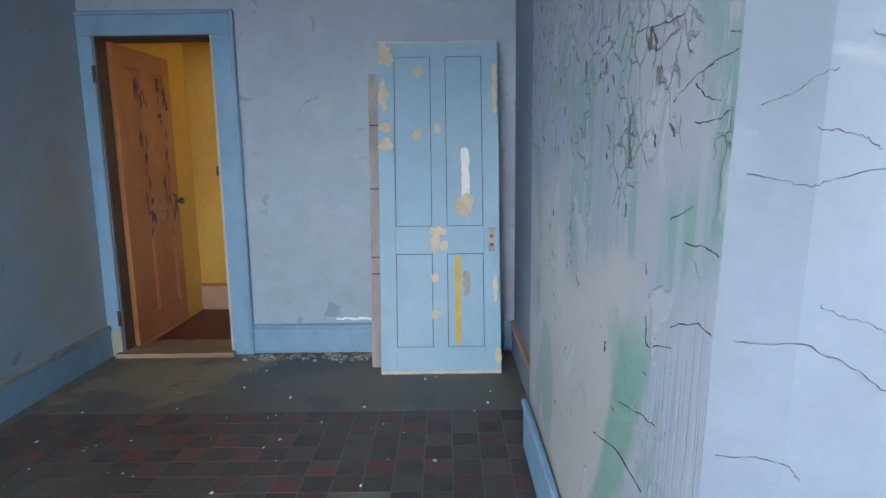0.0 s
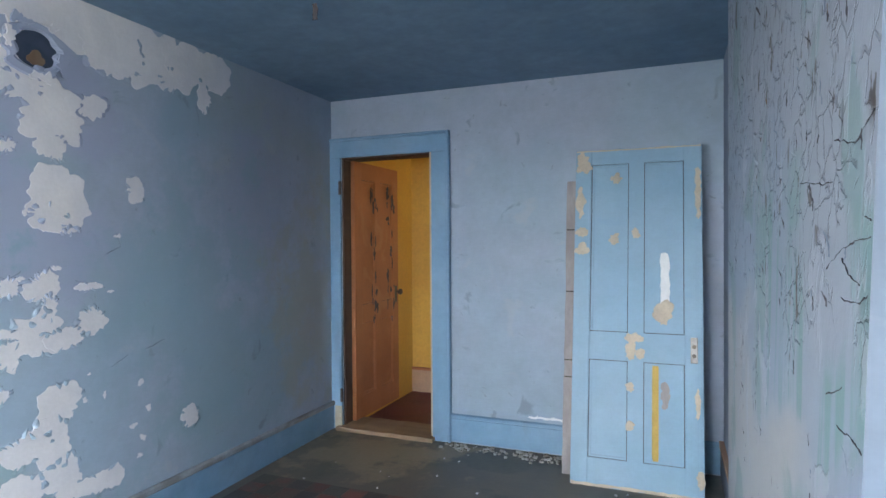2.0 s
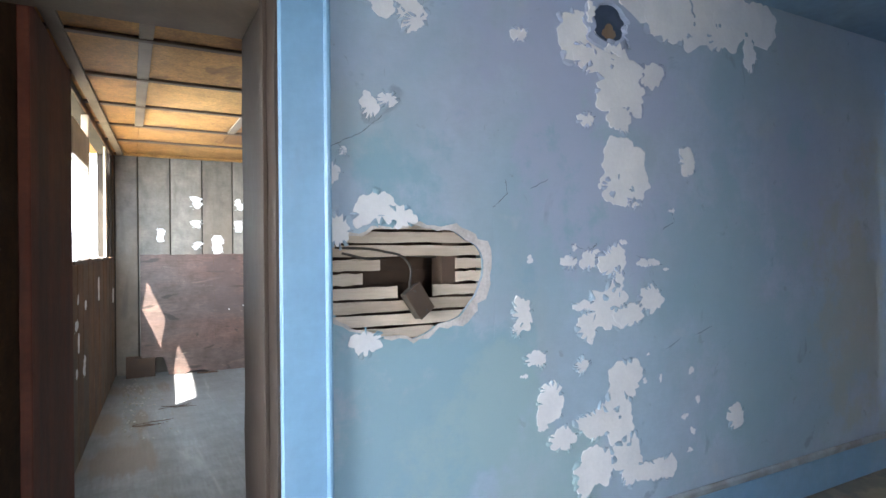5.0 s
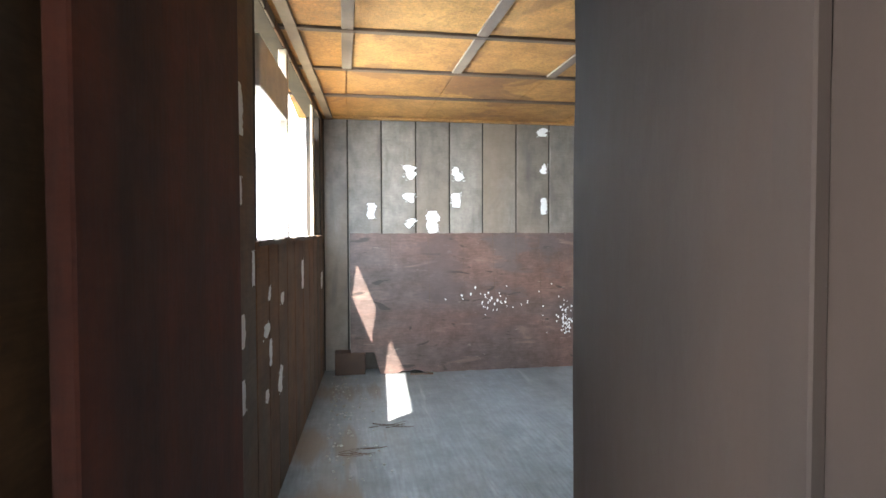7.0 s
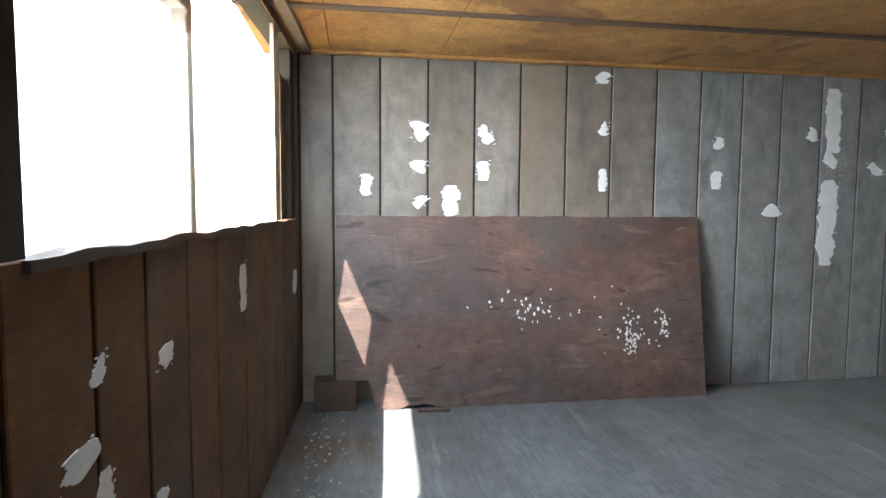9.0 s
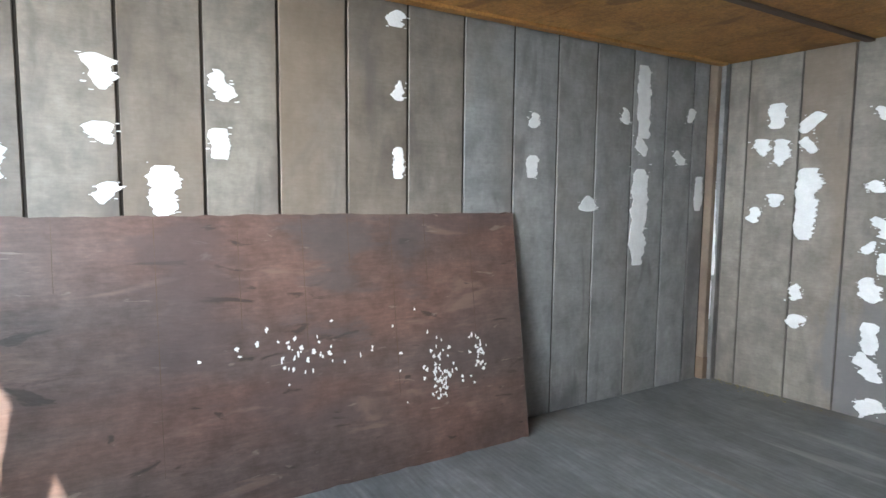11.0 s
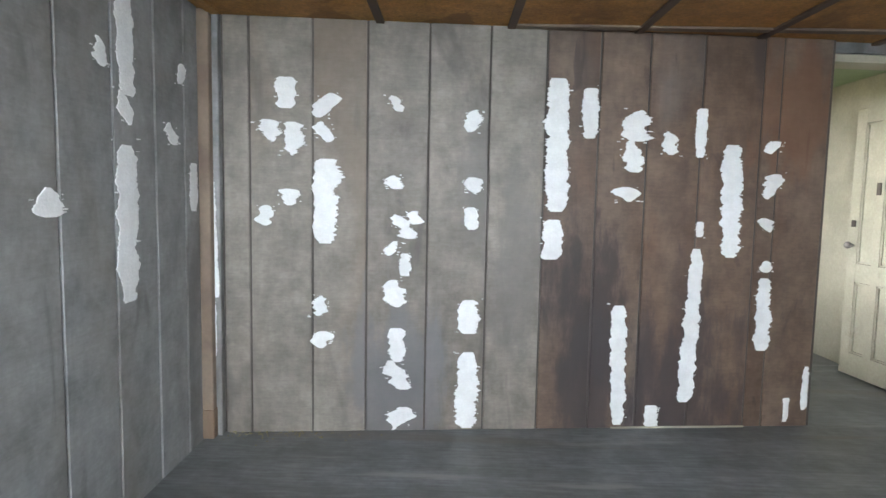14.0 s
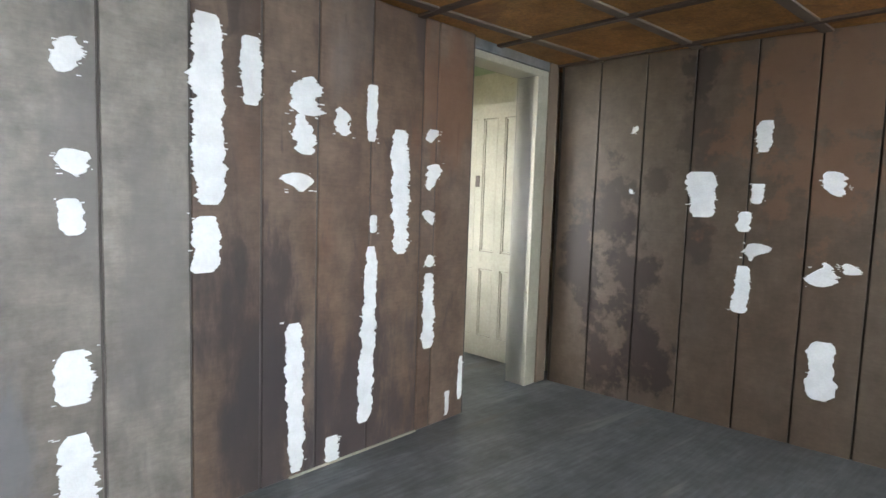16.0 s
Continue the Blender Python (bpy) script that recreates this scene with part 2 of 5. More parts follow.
    for (cx, cy, cz), radius, color, amount in blots:
        rel = N("ShaderNodeMapping")
        rel.inputs["Location"].default_value = (-cx, -cy, -cz * 0.6)
        rel.inputs["Scale"].default_value = (1, 1, 0.6)
        L(geo.outputs["Position"], rel.inputs["Vector"])
        off = N("ShaderNodeVectorMath")
        off.operation = "LENGTH"
        L(rel.outputs[0], off.inputs[0])
        wob = N("ShaderNodeTexNoise")
        wob.inputs["Scale"].default_value, wob.inputs["Detail"].default_value = (4.5 if crisp else 2.6), 10.0
        wob.inputs["Roughness"].default_value = 0.65
        L((geo.outputs["Position"] if crisp else mp.outputs[0]), wob.inputs["Vector"])
        ad = N("ShaderNodeMath")
        ad.operation = "MULTIPLY_ADD"
        ad.inputs[1].default_value = 5.5 * radius
        L(wob.outputs["Fac"], ad.inputs[0])
        L(off.outputs["Value"], ad.inputs[2])
        f = N("ShaderNodeMapRange")
        f.interpolation_type = "SMOOTHSTEP"
        f.inputs["From Min"].default_value, f.inputs["From Max"].default_value = (3.85 if crisp else 3.9) * radius, (3.30 if crisp else 3.2) * radius
        f.inputs["To Max"].default_value = amount
        L(ad.outputs[0], f.inputs["Value"])
        col = mix(f.outputs[0], col, color)
    if vary:
        hs = N("ShaderNodeHueSaturation")
        r = N("ShaderNodeMapRange")
        r.inputs["To Min"].default_value, r.inputs["To Max"].default_value = 1 - vary, 1 + vary
        L(info.outputs["Random"], r.inputs["Value"])
        L(r.outputs[0], hs.inputs["Value"])
        L(col, hs.inputs["Color"])
        col = hs.outputs["Color"]
    L(col, bsdf.inputs["Base Color"])
    rr = N("ShaderNodeMapRange")
    rr.inputs["To Min"].default_value, rr.inputs["To Max"].default_value = rough - 0.12, min(1.0, rough + 0.12)
    L(small, rr.inputs["Value"])
    L(rr.outputs[0], bsdf.inputs["Roughness"])
    bsdf.inputs["Metallic"].default_value = metal
    if bump:
        b = N("ShaderNodeBump")
        b.inputs["Strength"].default_value, b.inputs["Distance"].default_value = bump, 0.006
        L(small, b.inputs["Height"])
        L(b.outputs[0], bsdf.inputs["Normal"])
    return m


BLUE_WALL = surface("blue_wall_paint", (0.325, 0.42, 0.525), (0.36, 0.42, 0.53), 0.9, 22, 0.62, 0.12, mottle=0.07, grain=0.04,
                    stains=(((0.24, 0.36, 0.44), 1.1, 0.50, 0.72, 0.6), ((0.17, 0.22, 0.28), 6.0, 0.64, 0.72, 0.6), ((0.42, 0.45, 0.50), 3.2, 0.62, 0.72, 0.4), ((0.20, 0.22, 0.25), 17.0, 0.68, 0.74, 0.5), ((0.34, 0.37, 0.37), 0.7, 0.58, 0.75, 0.5)),
                    blots=(((0, 2.9, 1.9), 0.55, (0.355, 0.385, 0.53), 0.7), ((0, 4.3, 1.6), 0.4, (0.33, 0.365, 0.49), 0.6), ((0, 2.3, 0.70), 0.5, (0.20, 0.35, 0.43), 0.75), ((0, 3.9, 0.9), 0.5, (0.26, 0.385, 0.46), 0.6), ((0, 4.9, 0.9), 0.4, (0.35, 0.375, 0.345), 0.6), ((0, 2.6, 0.35), 0.35, (0.31, 0.41, 0.43), 0.6)))
BLUE_TRIM = surface("blue_trim_paint", (0.185, 0.345, 0.52), (0.225, 0.375, 0.54), 3, 50, 0.5, 0.06, mottle=0.08, grain=0.04,
                    stains=(((0.20, 0.30, 0.42), 6.0, 0.62, 0.75, 0.5),), stretch=(1, 1, 0.5))
BLUE_DOOR = surface("blue_door_paint", (0.25, 0.42, 0.575), (0.29, 0.445, 0.59), 2, 60, 0.5, 0.05, mottle=0.05, grain=0.035,
                    stains=(((0.24, 0.40, 0.58), 5.0, 0.60, 0.75, 0.5),))
BLUE_CEILING = surface("blue_ceiling_paint", (0.15, 0.25, 0.36), (0.18, 0.28, 0.39), 1.0, 18, 0.7, 0.2, mottle=0.12)


def flaking_paint(name):
    """Layers of blue, grey and green paint scraped in upright strokes, crazed and lifting towards the top."""
    m, nt, bsdf = nodes_of(name)
    N, L = nt.nodes.new, nt.links.new
    geo = N("ShaderNodeNewGeometry")
    axes = N("ShaderNodeSeparateXYZ")
    L(geo.outputs["Position"], axes.inputs[0])

    def field(scale, sx, sz, detail=6.0, dist=0.0, shift=0.0):
        mp = N("ShaderNodeMapping")
        mp.inputs["Scale"].default_value, mp.inputs["Location"].default_value = (sx, sx, sz), (shift, shift, shift)
        L(geo.outputs["Position"], mp.inputs["Vector"])
        t = N("ShaderNodeTexNoise")
        t.inputs["Scale"].default_value, t.inputs["Detail"].default_value, t.inputs["Distortion"].default_value = scale, detail, dist
        L(mp.outputs[0], t.inputs["Vector"])
        return t.outputs["Fac"]

    def step(v, lo, hi, top=1.0):
        r = N("ShaderNodeMapRange")
        r.interpolation_type = "SMOOTHSTEP"
        r.inputs["From Min"].default_value, r.inputs["From Max"].default_value, r.inputs["To Max"].default_value = lo, hi, top
        L(v, r.inputs["Value"])
        return r.outputs[0]

    def calc(op, a, b):
        c = N("ShaderNodeMath")
        c.operation = op
        for k, v in enumerate((a, b)):
            if isinstance(v, (int, float)):
                c.inputs[k].default_value = v
            else:
                L(v, c.inputs[k])
        return c.outputs[0]

    def mix(fac, a, b):
        x = N("ShaderNodeMix")
        x.data_type = "RGBA"
        for sock, v in ((x.inputs["Factor"], fac), (x.inputs["A"], a), (x.inputs["B"], b)):
            if isinstance(v, tuple):
                sock.default_value = (*v, 1)
            else:
                L(v, sock)
        return x.outputs["Result"]

    z, y = axes.outputs["Z"], axes.outputs["Y"]
    wob = calc("MULTIPLY", calc("SUBTRACT", field(3.0, 1, 1), 0.5), 0.9)
    zw = calc("ADD", z, wob)
    col = mix(step(field(1.8, 1, 0.5), 0.4, 0.62), (0.265, 0.315, 0.40), (0.315, 0.35, 0.41))
    low = calc("MULTIPLY", step(zw, 1.15, 0.95), step(calc("ADD", y, wob), 2.45, 2.75))
    col = mix(calc("MULTIPLY", low, 0.75), col, (0.40, 0.40, 0.395))
    strokes = step(field(1.0, 11, 0.9, 4, 0.3), 0.47, 0.56)
    band = calc("MULTIPLY", step(zw, 1.02, 1.12), step(zw, 1.42, 1.28))
    near = step(y, 3.35, 3.0)
    col = mix(calc("MULTIPLY", calc("MULTIPLY", strokes, band), calc("MULTIPLY", near, 0.75)), col, (0.135, 0.275, 0.255))
    patchy = calc("MULTIPLY", step(field(2.6, 1, 0.7, 8, 0.6, 3.1), 0.56, 0.62), 0.65)
    col = mix(patchy, col, (0.175, 0.28, 0.285))
    run = calc("ADD", calc("ABSOLUTE", calc("SUBTRACT", calc("ADD", calc("MULTIPLY", z, 0.42), y), 2.99), 0.0), calc("MULTIPLY", wob, 0.22))
    trail = calc("MULTIPLY", step(run, 0.09, 0.05), step(z, 0.98, 0.85))
    col = mix(calc("MULTIPLY", trail, 0.85), col, (0.12, 0.265, 0.235))
    pale = step(field(7.0, 1, 0.6, 8, 0.5, 5.0), 0.60, 0.64)
    col = mix(calc("MULTIPLY", pale, 0.55), col, (0.40, 0.43, 0.49))
    # crazing: thin broken lines, thick towards the top
    mpv = N("ShaderNodeMapping")
    mpv.inputs["Scale"].default_value = (1, 1, 0.75)
    warp = N("ShaderNodeTexNoise")
    warp.inputs["Scale"].default_value, warp.inputs["Detail"].default_value = 9.0, 5.0
    L(geo.outputs["Position"], warp.inputs["Vector"])
    shift = N("ShaderNodeVectorMath")
    shift.operation = "MULTIPLY_ADD"
    shift.inputs[1].default_value = (0.12, 0.12, 0.12)
    L(warp.outputs["Color"], shift.inputs[0])
    L(geo.outputs["Position"], shift.inputs[2])
    L(shift.outputs[0], mpv.inputs["Vector"])
    vor = N("ShaderNodeTexVoronoi")
    vor.feature = "DISTANCE_TO_EDGE"
    vor.inputs["Scale"].default_value = 17.0
    L(mpv.outputs[0], vor.inputs["Vector"])
    lines = step(vor.outputs["Distance"], 0.05, 0.015)
    gate = step(calc("ADD", field(6.0, 1, 1, 5, 0, 8.0), calc("MULTIPLY", calc("SUBTRACT", z, 1.25), 0.26)), 0.50, 0.60)
    craze = calc("MULTIPLY", lines, gate)
    col = mix(calc("MULTIPLY", craze, 0.4), col, (0.09, 0.10, 0.12))
    chips = calc("MULTIPLY", step(field(20.0, 1, 0.5, 4, 0.5, 2.0), 0.635, 0.665), gate)
    col = mix(chips, col, (0.07, 0.06, 0.055))
    rust = step(field(11.0, 1, 0.5, 2, 0.3, 12.0), 0.755, 0.77)
    col = mix(rust, col, (0.36, 0.16, 0.05))
    L(col, bsdf.inputs["Base Color"])
    bsdf.inputs["Roughness"].default_value = 0.48
    comb = calc("MULTIPLY", step(field(1.0, 70, 1.2, 2, 0.0), 0.45, 0.6), calc("MULTIPLY", step(y, 2.62, 2.5), step(zw, 1.05, 0.9)))
    height = calc("ADD", calc("MULTIPLY", patchy, 0.6), calc("MULTIPLY", pale, 0.5))
    height = calc("SUBTRACT", calc("ADD", height, calc("MULTIPLY", field(30.0, 1, 0.6, 6), 0.5)), calc("ADD", calc("MULTIPLY", craze, 1.2), calc("MULTIPLY", comb, 0.22)))
    b = N("ShaderNodeBump")
    b.inputs["Strength"].default_value, b.inputs["Distance"].default_value = 0.75, 0.006
    L(height, b.inputs["Height"])
    L(b.outputs[0], bsdf.inputs["Normal"])
    return m


FLAKING = flaking_paint("scraped_crazed_wall_paint")
LAVENDER = surface("lavender_plaster", (0.168, 0.214, 0.285), (0.145, 0.188, 0.258), 2.0, 30, 0.6, 0.2, mottle=0.08, grain=0.05,
                   stains=(((0.28, 0.31, 0.38), 6.0, 0.66, 0.76, 0.4),))
PLASTER = surface("bare_plaster", (0.76, 0.74, 0.76), (0.68, 0.67, 0.70), 5, 60, 0.85, 0.15, grain=0.04)
SPACKLE = surface("white_spackle", (0.86, 0.87, 0.88), (0.80, 0.81, 0.82), 14, 90, 0.8, 0.35, mottle=0.06, grain=0.05)
DIRTY_CAP = surface("grimy_blue_cap", (0.34, 0.38, 0.42), (0.24, 0.25, 0.25), 6, 60, 0.7, 0.2)
EDGE_PLASTER = surface("crumbled_plaster_edge", (0.66, 0.61, 0.60), (0.50, 0.45, 0.43), 12, 90, 0.9, 0.5, grain=0.15)
CRACK = surface("crack_shadow", (0.05, 0.05, 0.06), (0.09, 0.08, 0.09), 10, 60, 0.9, 0)
PANEL = surface("grey_panelling", (0.27, 0.272, 0.274), (0.22, 0.223, 0.225), 1.4, 30, 0.55, 0.10, mottle=0.30, stretch=(1, 1, 0.3), vary=0.07, cross=0.04, grain=0.12,
                stains=(((0.17, 0.14, 0.11), 0.9, 0.50, 0.70, 0.55), ((0.105, 0.10, 0.105), 2.2, 0.56, 0.74, 0.6), ((0.09, 0.085, 0.085), 4.5, 0.54, 0.70, 0.6), ((0.29, 0.29, 0.29), 3.0, 0.62, 0.74, 0.4)))
PANEL_WARM = surface("tan_grey_panelling", (0.235, 0.212, 0.185), (0.185, 0.163, 0.14), 1.2, 30, 0.55, 0.10, mottle=0.30, stretch=(1, 1, 0.3), vary=0.07, cross=0.04, grain=0.12,
                     stains=(((0.18, 0.13, 0.09), 0.9, 0.50, 0.70, 0.6), ((0.12, 0.11, 0.105), 2.2, 0.56, 0.74, 0.6), ((0.095, 0.083, 0.077), 4.5, 0.54, 0.70, 0.6), ((0.29, 0.28, 0.27), 3.0, 0.62, 0.74, 0.4)),
                     blots=(((-4.0, 5.9, 0.35), 0.35, (0.16, 0.16, 0.168), 0.7), ((-3.3, 5.95, 1.0), 0.3, (0.15, 0.138, 0.128), 0.6)))
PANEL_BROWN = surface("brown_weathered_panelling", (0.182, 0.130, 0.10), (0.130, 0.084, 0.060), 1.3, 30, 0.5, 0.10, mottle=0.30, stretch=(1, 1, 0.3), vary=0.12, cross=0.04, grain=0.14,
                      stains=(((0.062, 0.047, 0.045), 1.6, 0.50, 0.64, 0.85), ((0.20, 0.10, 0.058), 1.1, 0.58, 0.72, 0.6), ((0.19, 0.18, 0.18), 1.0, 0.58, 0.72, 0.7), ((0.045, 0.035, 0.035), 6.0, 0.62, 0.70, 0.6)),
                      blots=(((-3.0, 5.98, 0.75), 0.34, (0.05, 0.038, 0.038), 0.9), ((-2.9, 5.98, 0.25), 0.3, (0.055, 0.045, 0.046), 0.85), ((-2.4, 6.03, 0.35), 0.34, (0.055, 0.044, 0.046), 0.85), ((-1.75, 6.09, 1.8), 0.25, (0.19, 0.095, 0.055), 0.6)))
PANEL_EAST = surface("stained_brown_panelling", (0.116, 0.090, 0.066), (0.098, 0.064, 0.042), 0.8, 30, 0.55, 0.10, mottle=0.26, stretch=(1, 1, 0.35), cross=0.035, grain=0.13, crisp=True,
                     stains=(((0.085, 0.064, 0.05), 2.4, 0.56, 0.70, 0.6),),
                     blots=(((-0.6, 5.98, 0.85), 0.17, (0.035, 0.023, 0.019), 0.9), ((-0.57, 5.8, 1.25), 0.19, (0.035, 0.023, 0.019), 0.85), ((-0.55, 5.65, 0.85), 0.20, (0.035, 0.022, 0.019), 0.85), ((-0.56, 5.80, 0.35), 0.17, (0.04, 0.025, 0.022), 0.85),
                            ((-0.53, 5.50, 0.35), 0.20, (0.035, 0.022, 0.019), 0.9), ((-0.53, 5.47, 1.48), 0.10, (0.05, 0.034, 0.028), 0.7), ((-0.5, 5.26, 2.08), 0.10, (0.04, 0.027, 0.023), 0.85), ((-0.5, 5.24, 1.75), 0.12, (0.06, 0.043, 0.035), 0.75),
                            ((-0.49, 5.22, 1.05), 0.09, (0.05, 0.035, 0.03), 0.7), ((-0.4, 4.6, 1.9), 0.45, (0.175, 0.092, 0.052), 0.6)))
PANEL_SOUTH = surface("dark_brown_panelling", (0.105, 0.085, 0.068), (0.17, 0.082, 0.034), 1.4, 30, 0.78, 0.12, mottle=0.3, stretch=(1, 1, 0.35), vary=0.15, cross=0.1,
                      stains=(((0.07, 0.05, 0.04), 2.2, 0.55, 0.75, 0.6),))
CHANNEL = surface("brown_channel_wood", (0.115, 0.10, 0.09), (0.075, 0.064, 0.056), 2, 30, 0.75, 0.1, stretch=(1, 1, 0.2))
GROOVE = surface("dark_groove", (0.035, 0.028, 0.024), (0.05, 0.04, 0.03), 4, 30, 0.9, 0)
POST_WOOD = surface("brown_post_wood", (0.17, 0.095, 0.055), (0.22, 0.165, 0.12), 2, 40, 0.65, 0.2, stretch=(1, 1, 0.2))
PLYWOOD = surface("red_brown_plywood", (0.150, 0.086, 0.070), (0.115, 0.082, 0.073), 1.5, 34, 0.50, 0.35, mottle=0.36, stretch=(1, 0.45, 1.8), cross=0.06, grain=0.20,
                  stains=(((0.075, 0.06, 0.06), 1.1, 0.50, 0.62, 0.5), ((0.21, 0.14, 0.115), 4.0, 0.60, 0.70, 0.6), ((0.035, 0.025, 0.024), 8.0, 0.62, 0.68, 0.8), ((0.24, 0.19, 0.165), 14.0, 0.66, 0.72, 0.6)),
                  blots=(((-4.93, 2.95, 0.95), 0.22, (0.085, 0.078, 0.078), 0.6), ((-4.93, 3.3, 1.0), 0.12, (0.085, 0.075, 0.075), 0.5), ((-4.9, 2.3, 0.85), 0.2, (0.085, 0.062, 0.06), 0.6)))
RED_DOOR = surface("red_brown_varnish", (0.120, 0.028, 0.013), (0.06, 0.02, 0.012), 2.0, 40, 0.80, 0.15, mottle=0.3, stretch=(2, 2, 0.3))
JAMB = surface("brown_jamb_paint", (0.062, 0.040, 0.030), (0.045, 0.031, 0.025), 3, 40, 0.8, 0.15, stretch=(1, 1, 0.3))
CHIPBOARD = surface("tan_chipboard", (0.52, 0.27, 0.085), (0.43, 0.20, 0.058), 1.2, 70, 0.75, 0.4, mottle=0.26, vary=0.1, grain=0.34,
                    stains=(((0.20, 0.09, 0.035), 2.0, 0.57, 0.64, 0.7), ((0.14, 0.06, 0.03), 1.3, 0.62, 0.66, 0.6), ((0.22, 0.12, 0.05), 30.0, 0.62, 0.70, 0.6)))
BATTEN = surface("grey_batten_wood", (0.26, 0.20, 0.15), (0.18, 0.13, 0.10), 3, 50, 0.7, 0.15)
BATTEN_EDGE = surface("dark_batten_wood", (0.12, 0.075, 0.05), (0.09, 0.06, 0.045), 3, 50, 0.7, 0.15)
GREY_FLOOR = surface("worn_grey_floor_paint", (0.205, 0.218, 0.23), (0.15, 0.158, 0.163), 1.4, 26, 0.42, 0.2, mottle=0.26, stretch=(0.22, 1.9, 1), grain=0.36, blots=(((-2.3, 1.2, 0), 0.3, (0.12, 0.085, 0.06), 0.8), ((-3.2, 1.25, 0), 0.3, (0.13, 0.09, 0.06), 0.8), ((-4.3, 1.3, 0), 0.28, (0.12, 0.085, 0.06), 0.85), ((-1.4, 1.15, 0), 0.28, (0.13, 0.09, 0.065), 0.7)),
                     stains=(((0.13, 0.135, 0.14), 5.0, 0.60, 0.70, 0.5), ((0.14, 0.11, 0.085), 1.2, 0.60, 0.72, 0.5), ((0.34, 0.34, 0.33), 3.0, 0.62, 0.72, 0.5)))
OLD_FLOOR = surface("dirty_lino", (0.125, 0.12, 0.11), (0.17, 0.155, 0.125), 1.5, 30, 0.5, 0.3, blots=(((0.55, 4.85, 0), 0.5, (0.30, 0.25, 0.17), 0.7), ((1.9, 3.9, 0), 0.35, (0.15, 0.17, 0.15), 0.7)),
                    stains=(((0.08, 0.09, 0.085), 2.5, 0.52, 0.66, 0.8), ((0.24, 0.20, 0.14), 1.2, 0.62, 0.74, 0.6)))
TILE_RED = surface("worn_red_lino_tile", (0.17, 0.06, 0.05), (0.12, 0.055, 0.05), 4, 60, 0.5, 0.15, vary=0.2,
                   stains=(((0.085, 0.085, 0.075), 1.3, 0.46, 0.60, 0.8), ((0.075, 0.07, 0.062), 11.0, 0.46, 0.62, 0.65)))
TILE_BLACK = surface("worn_black_lino_tile", (0.045, 0.042, 0.045), (0.06, 0.055, 0.055), 4, 60, 0.5, 0.15, vary=0.2,
                     stains=(((0.085, 0.085, 0.075), 1.3, 0.46, 0.60, 0.8), ((0.075, 0.07, 0.062), 11.0, 0.46, 0.62, 0.65)))
ORANGE_DOOR = surface("tan_orange_door_paint", (0.40, 0.155, 0.06), (0.33, 0.12, 0.045), 2, 50, 0.55, 0.15,
                      stains=(((0.40, 0.20, 0.09), 4, 0.6, 0.7, 0.5),))
YELLOW = surface("ochre_wall_paint", (0.62, 0.36, 0.06), (0.56, 0.31, 0.05), 1.5, 40, 0.6, 0.15)
PINK_BASE = surface("beige_pink_baseboard", (0.46, 0.30, 0.20), (0.42, 0.26, 0.18), 3, 40, 0.6, 0.1)
MAROON = surface("maroon_floor", (0.12, 0.025, 0.03), (0.09, 0.02, 0.025), 3, 40, 0.5, 0.1)
SILL_WOOD = surface("worn_threshold_wood", (0.34, 0.24, 0.16), (0.26, 0.18, 0.12), 4, 60, 0.7, 0.25, stretch=(0.3, 2, 1))
LATH = surface("bare_lath_wood", (0.60, 0.49, 0.40), (0.48, 0.37, 0.29), 3, 60, 0.75, 0.25, stretch=(1, 0.25, 2), vary=0.15)
CAVITY = surface("dark_wood_and_cavity_shade", (0.10, 0.06, 0.04), (0.07, 0.045, 0.035), 4, 40, 0.85, 0.1)
BARE_WOOD = surface("bare_tan_wood", (0.64, 0.55, 0.43), (0.55, 0.47, 0.37), 8, 80, 0.7, 0.2)
YELLOW_TAPE = surface("mustard_paint_strip", (0.62, 0.42, 0.10), (0.56, 0.38, 0.09), 10, 80, 0.6, 0.05)
GREY_PLANK = surface("grey_weathered_plank", (0.30, 0.27, 0.27), (0.40, 0.37, 0.37), 6, 60, 0.75, 0.3, stretch=(1, 1, 0.4))
WHITE_PAINT = surface("cream_white_paint", (0.46, 0.435, 0.345), (0.38, 0.36, 0.28), 3, 50, 0.5, 0.12,
                      stains=(((0.30, 0.27, 0.20), 7, 0.66, 0.74, 0.5),))
GREEN_CEIL = surface("pale_green_paint", (0.35, 0.44, 0.26), (0.30, 0.40, 0.24), 3, 40, 0.6, 0.1)
DARK_METAL = surface("dark_worn_metal", (0.09, 0.08, 0.075), (0.14, 0.12, 0.10), 20, 90, 0.45, 0.1, metal=0.7)
STEEL = surface("dull_steel", (0.35, 0.34, 0.33), (0.25, 0.24, 0.23), 15, 90, 0.4, 0.1, metal=0.8)
BLUE_PIPE = surface("dark_blue_flue_shade", (0.03, 0.05, 0.09), (0.05, 0.07, 0.12), 10, 50, 0.7, 0.1)
DEBRIS = surface("plaster_crumbs", (0.50, 0.50, 0.47), (0.28, 0.25, 0.21), 20, 90, 0.9, 0.1, vary=0.3)
SOIL = surface("dry_grass_ground", (0.25, 0.23, 0.13), (0.31, 0.26, 0.17), 0.6, 9, 0.95, 0.3)

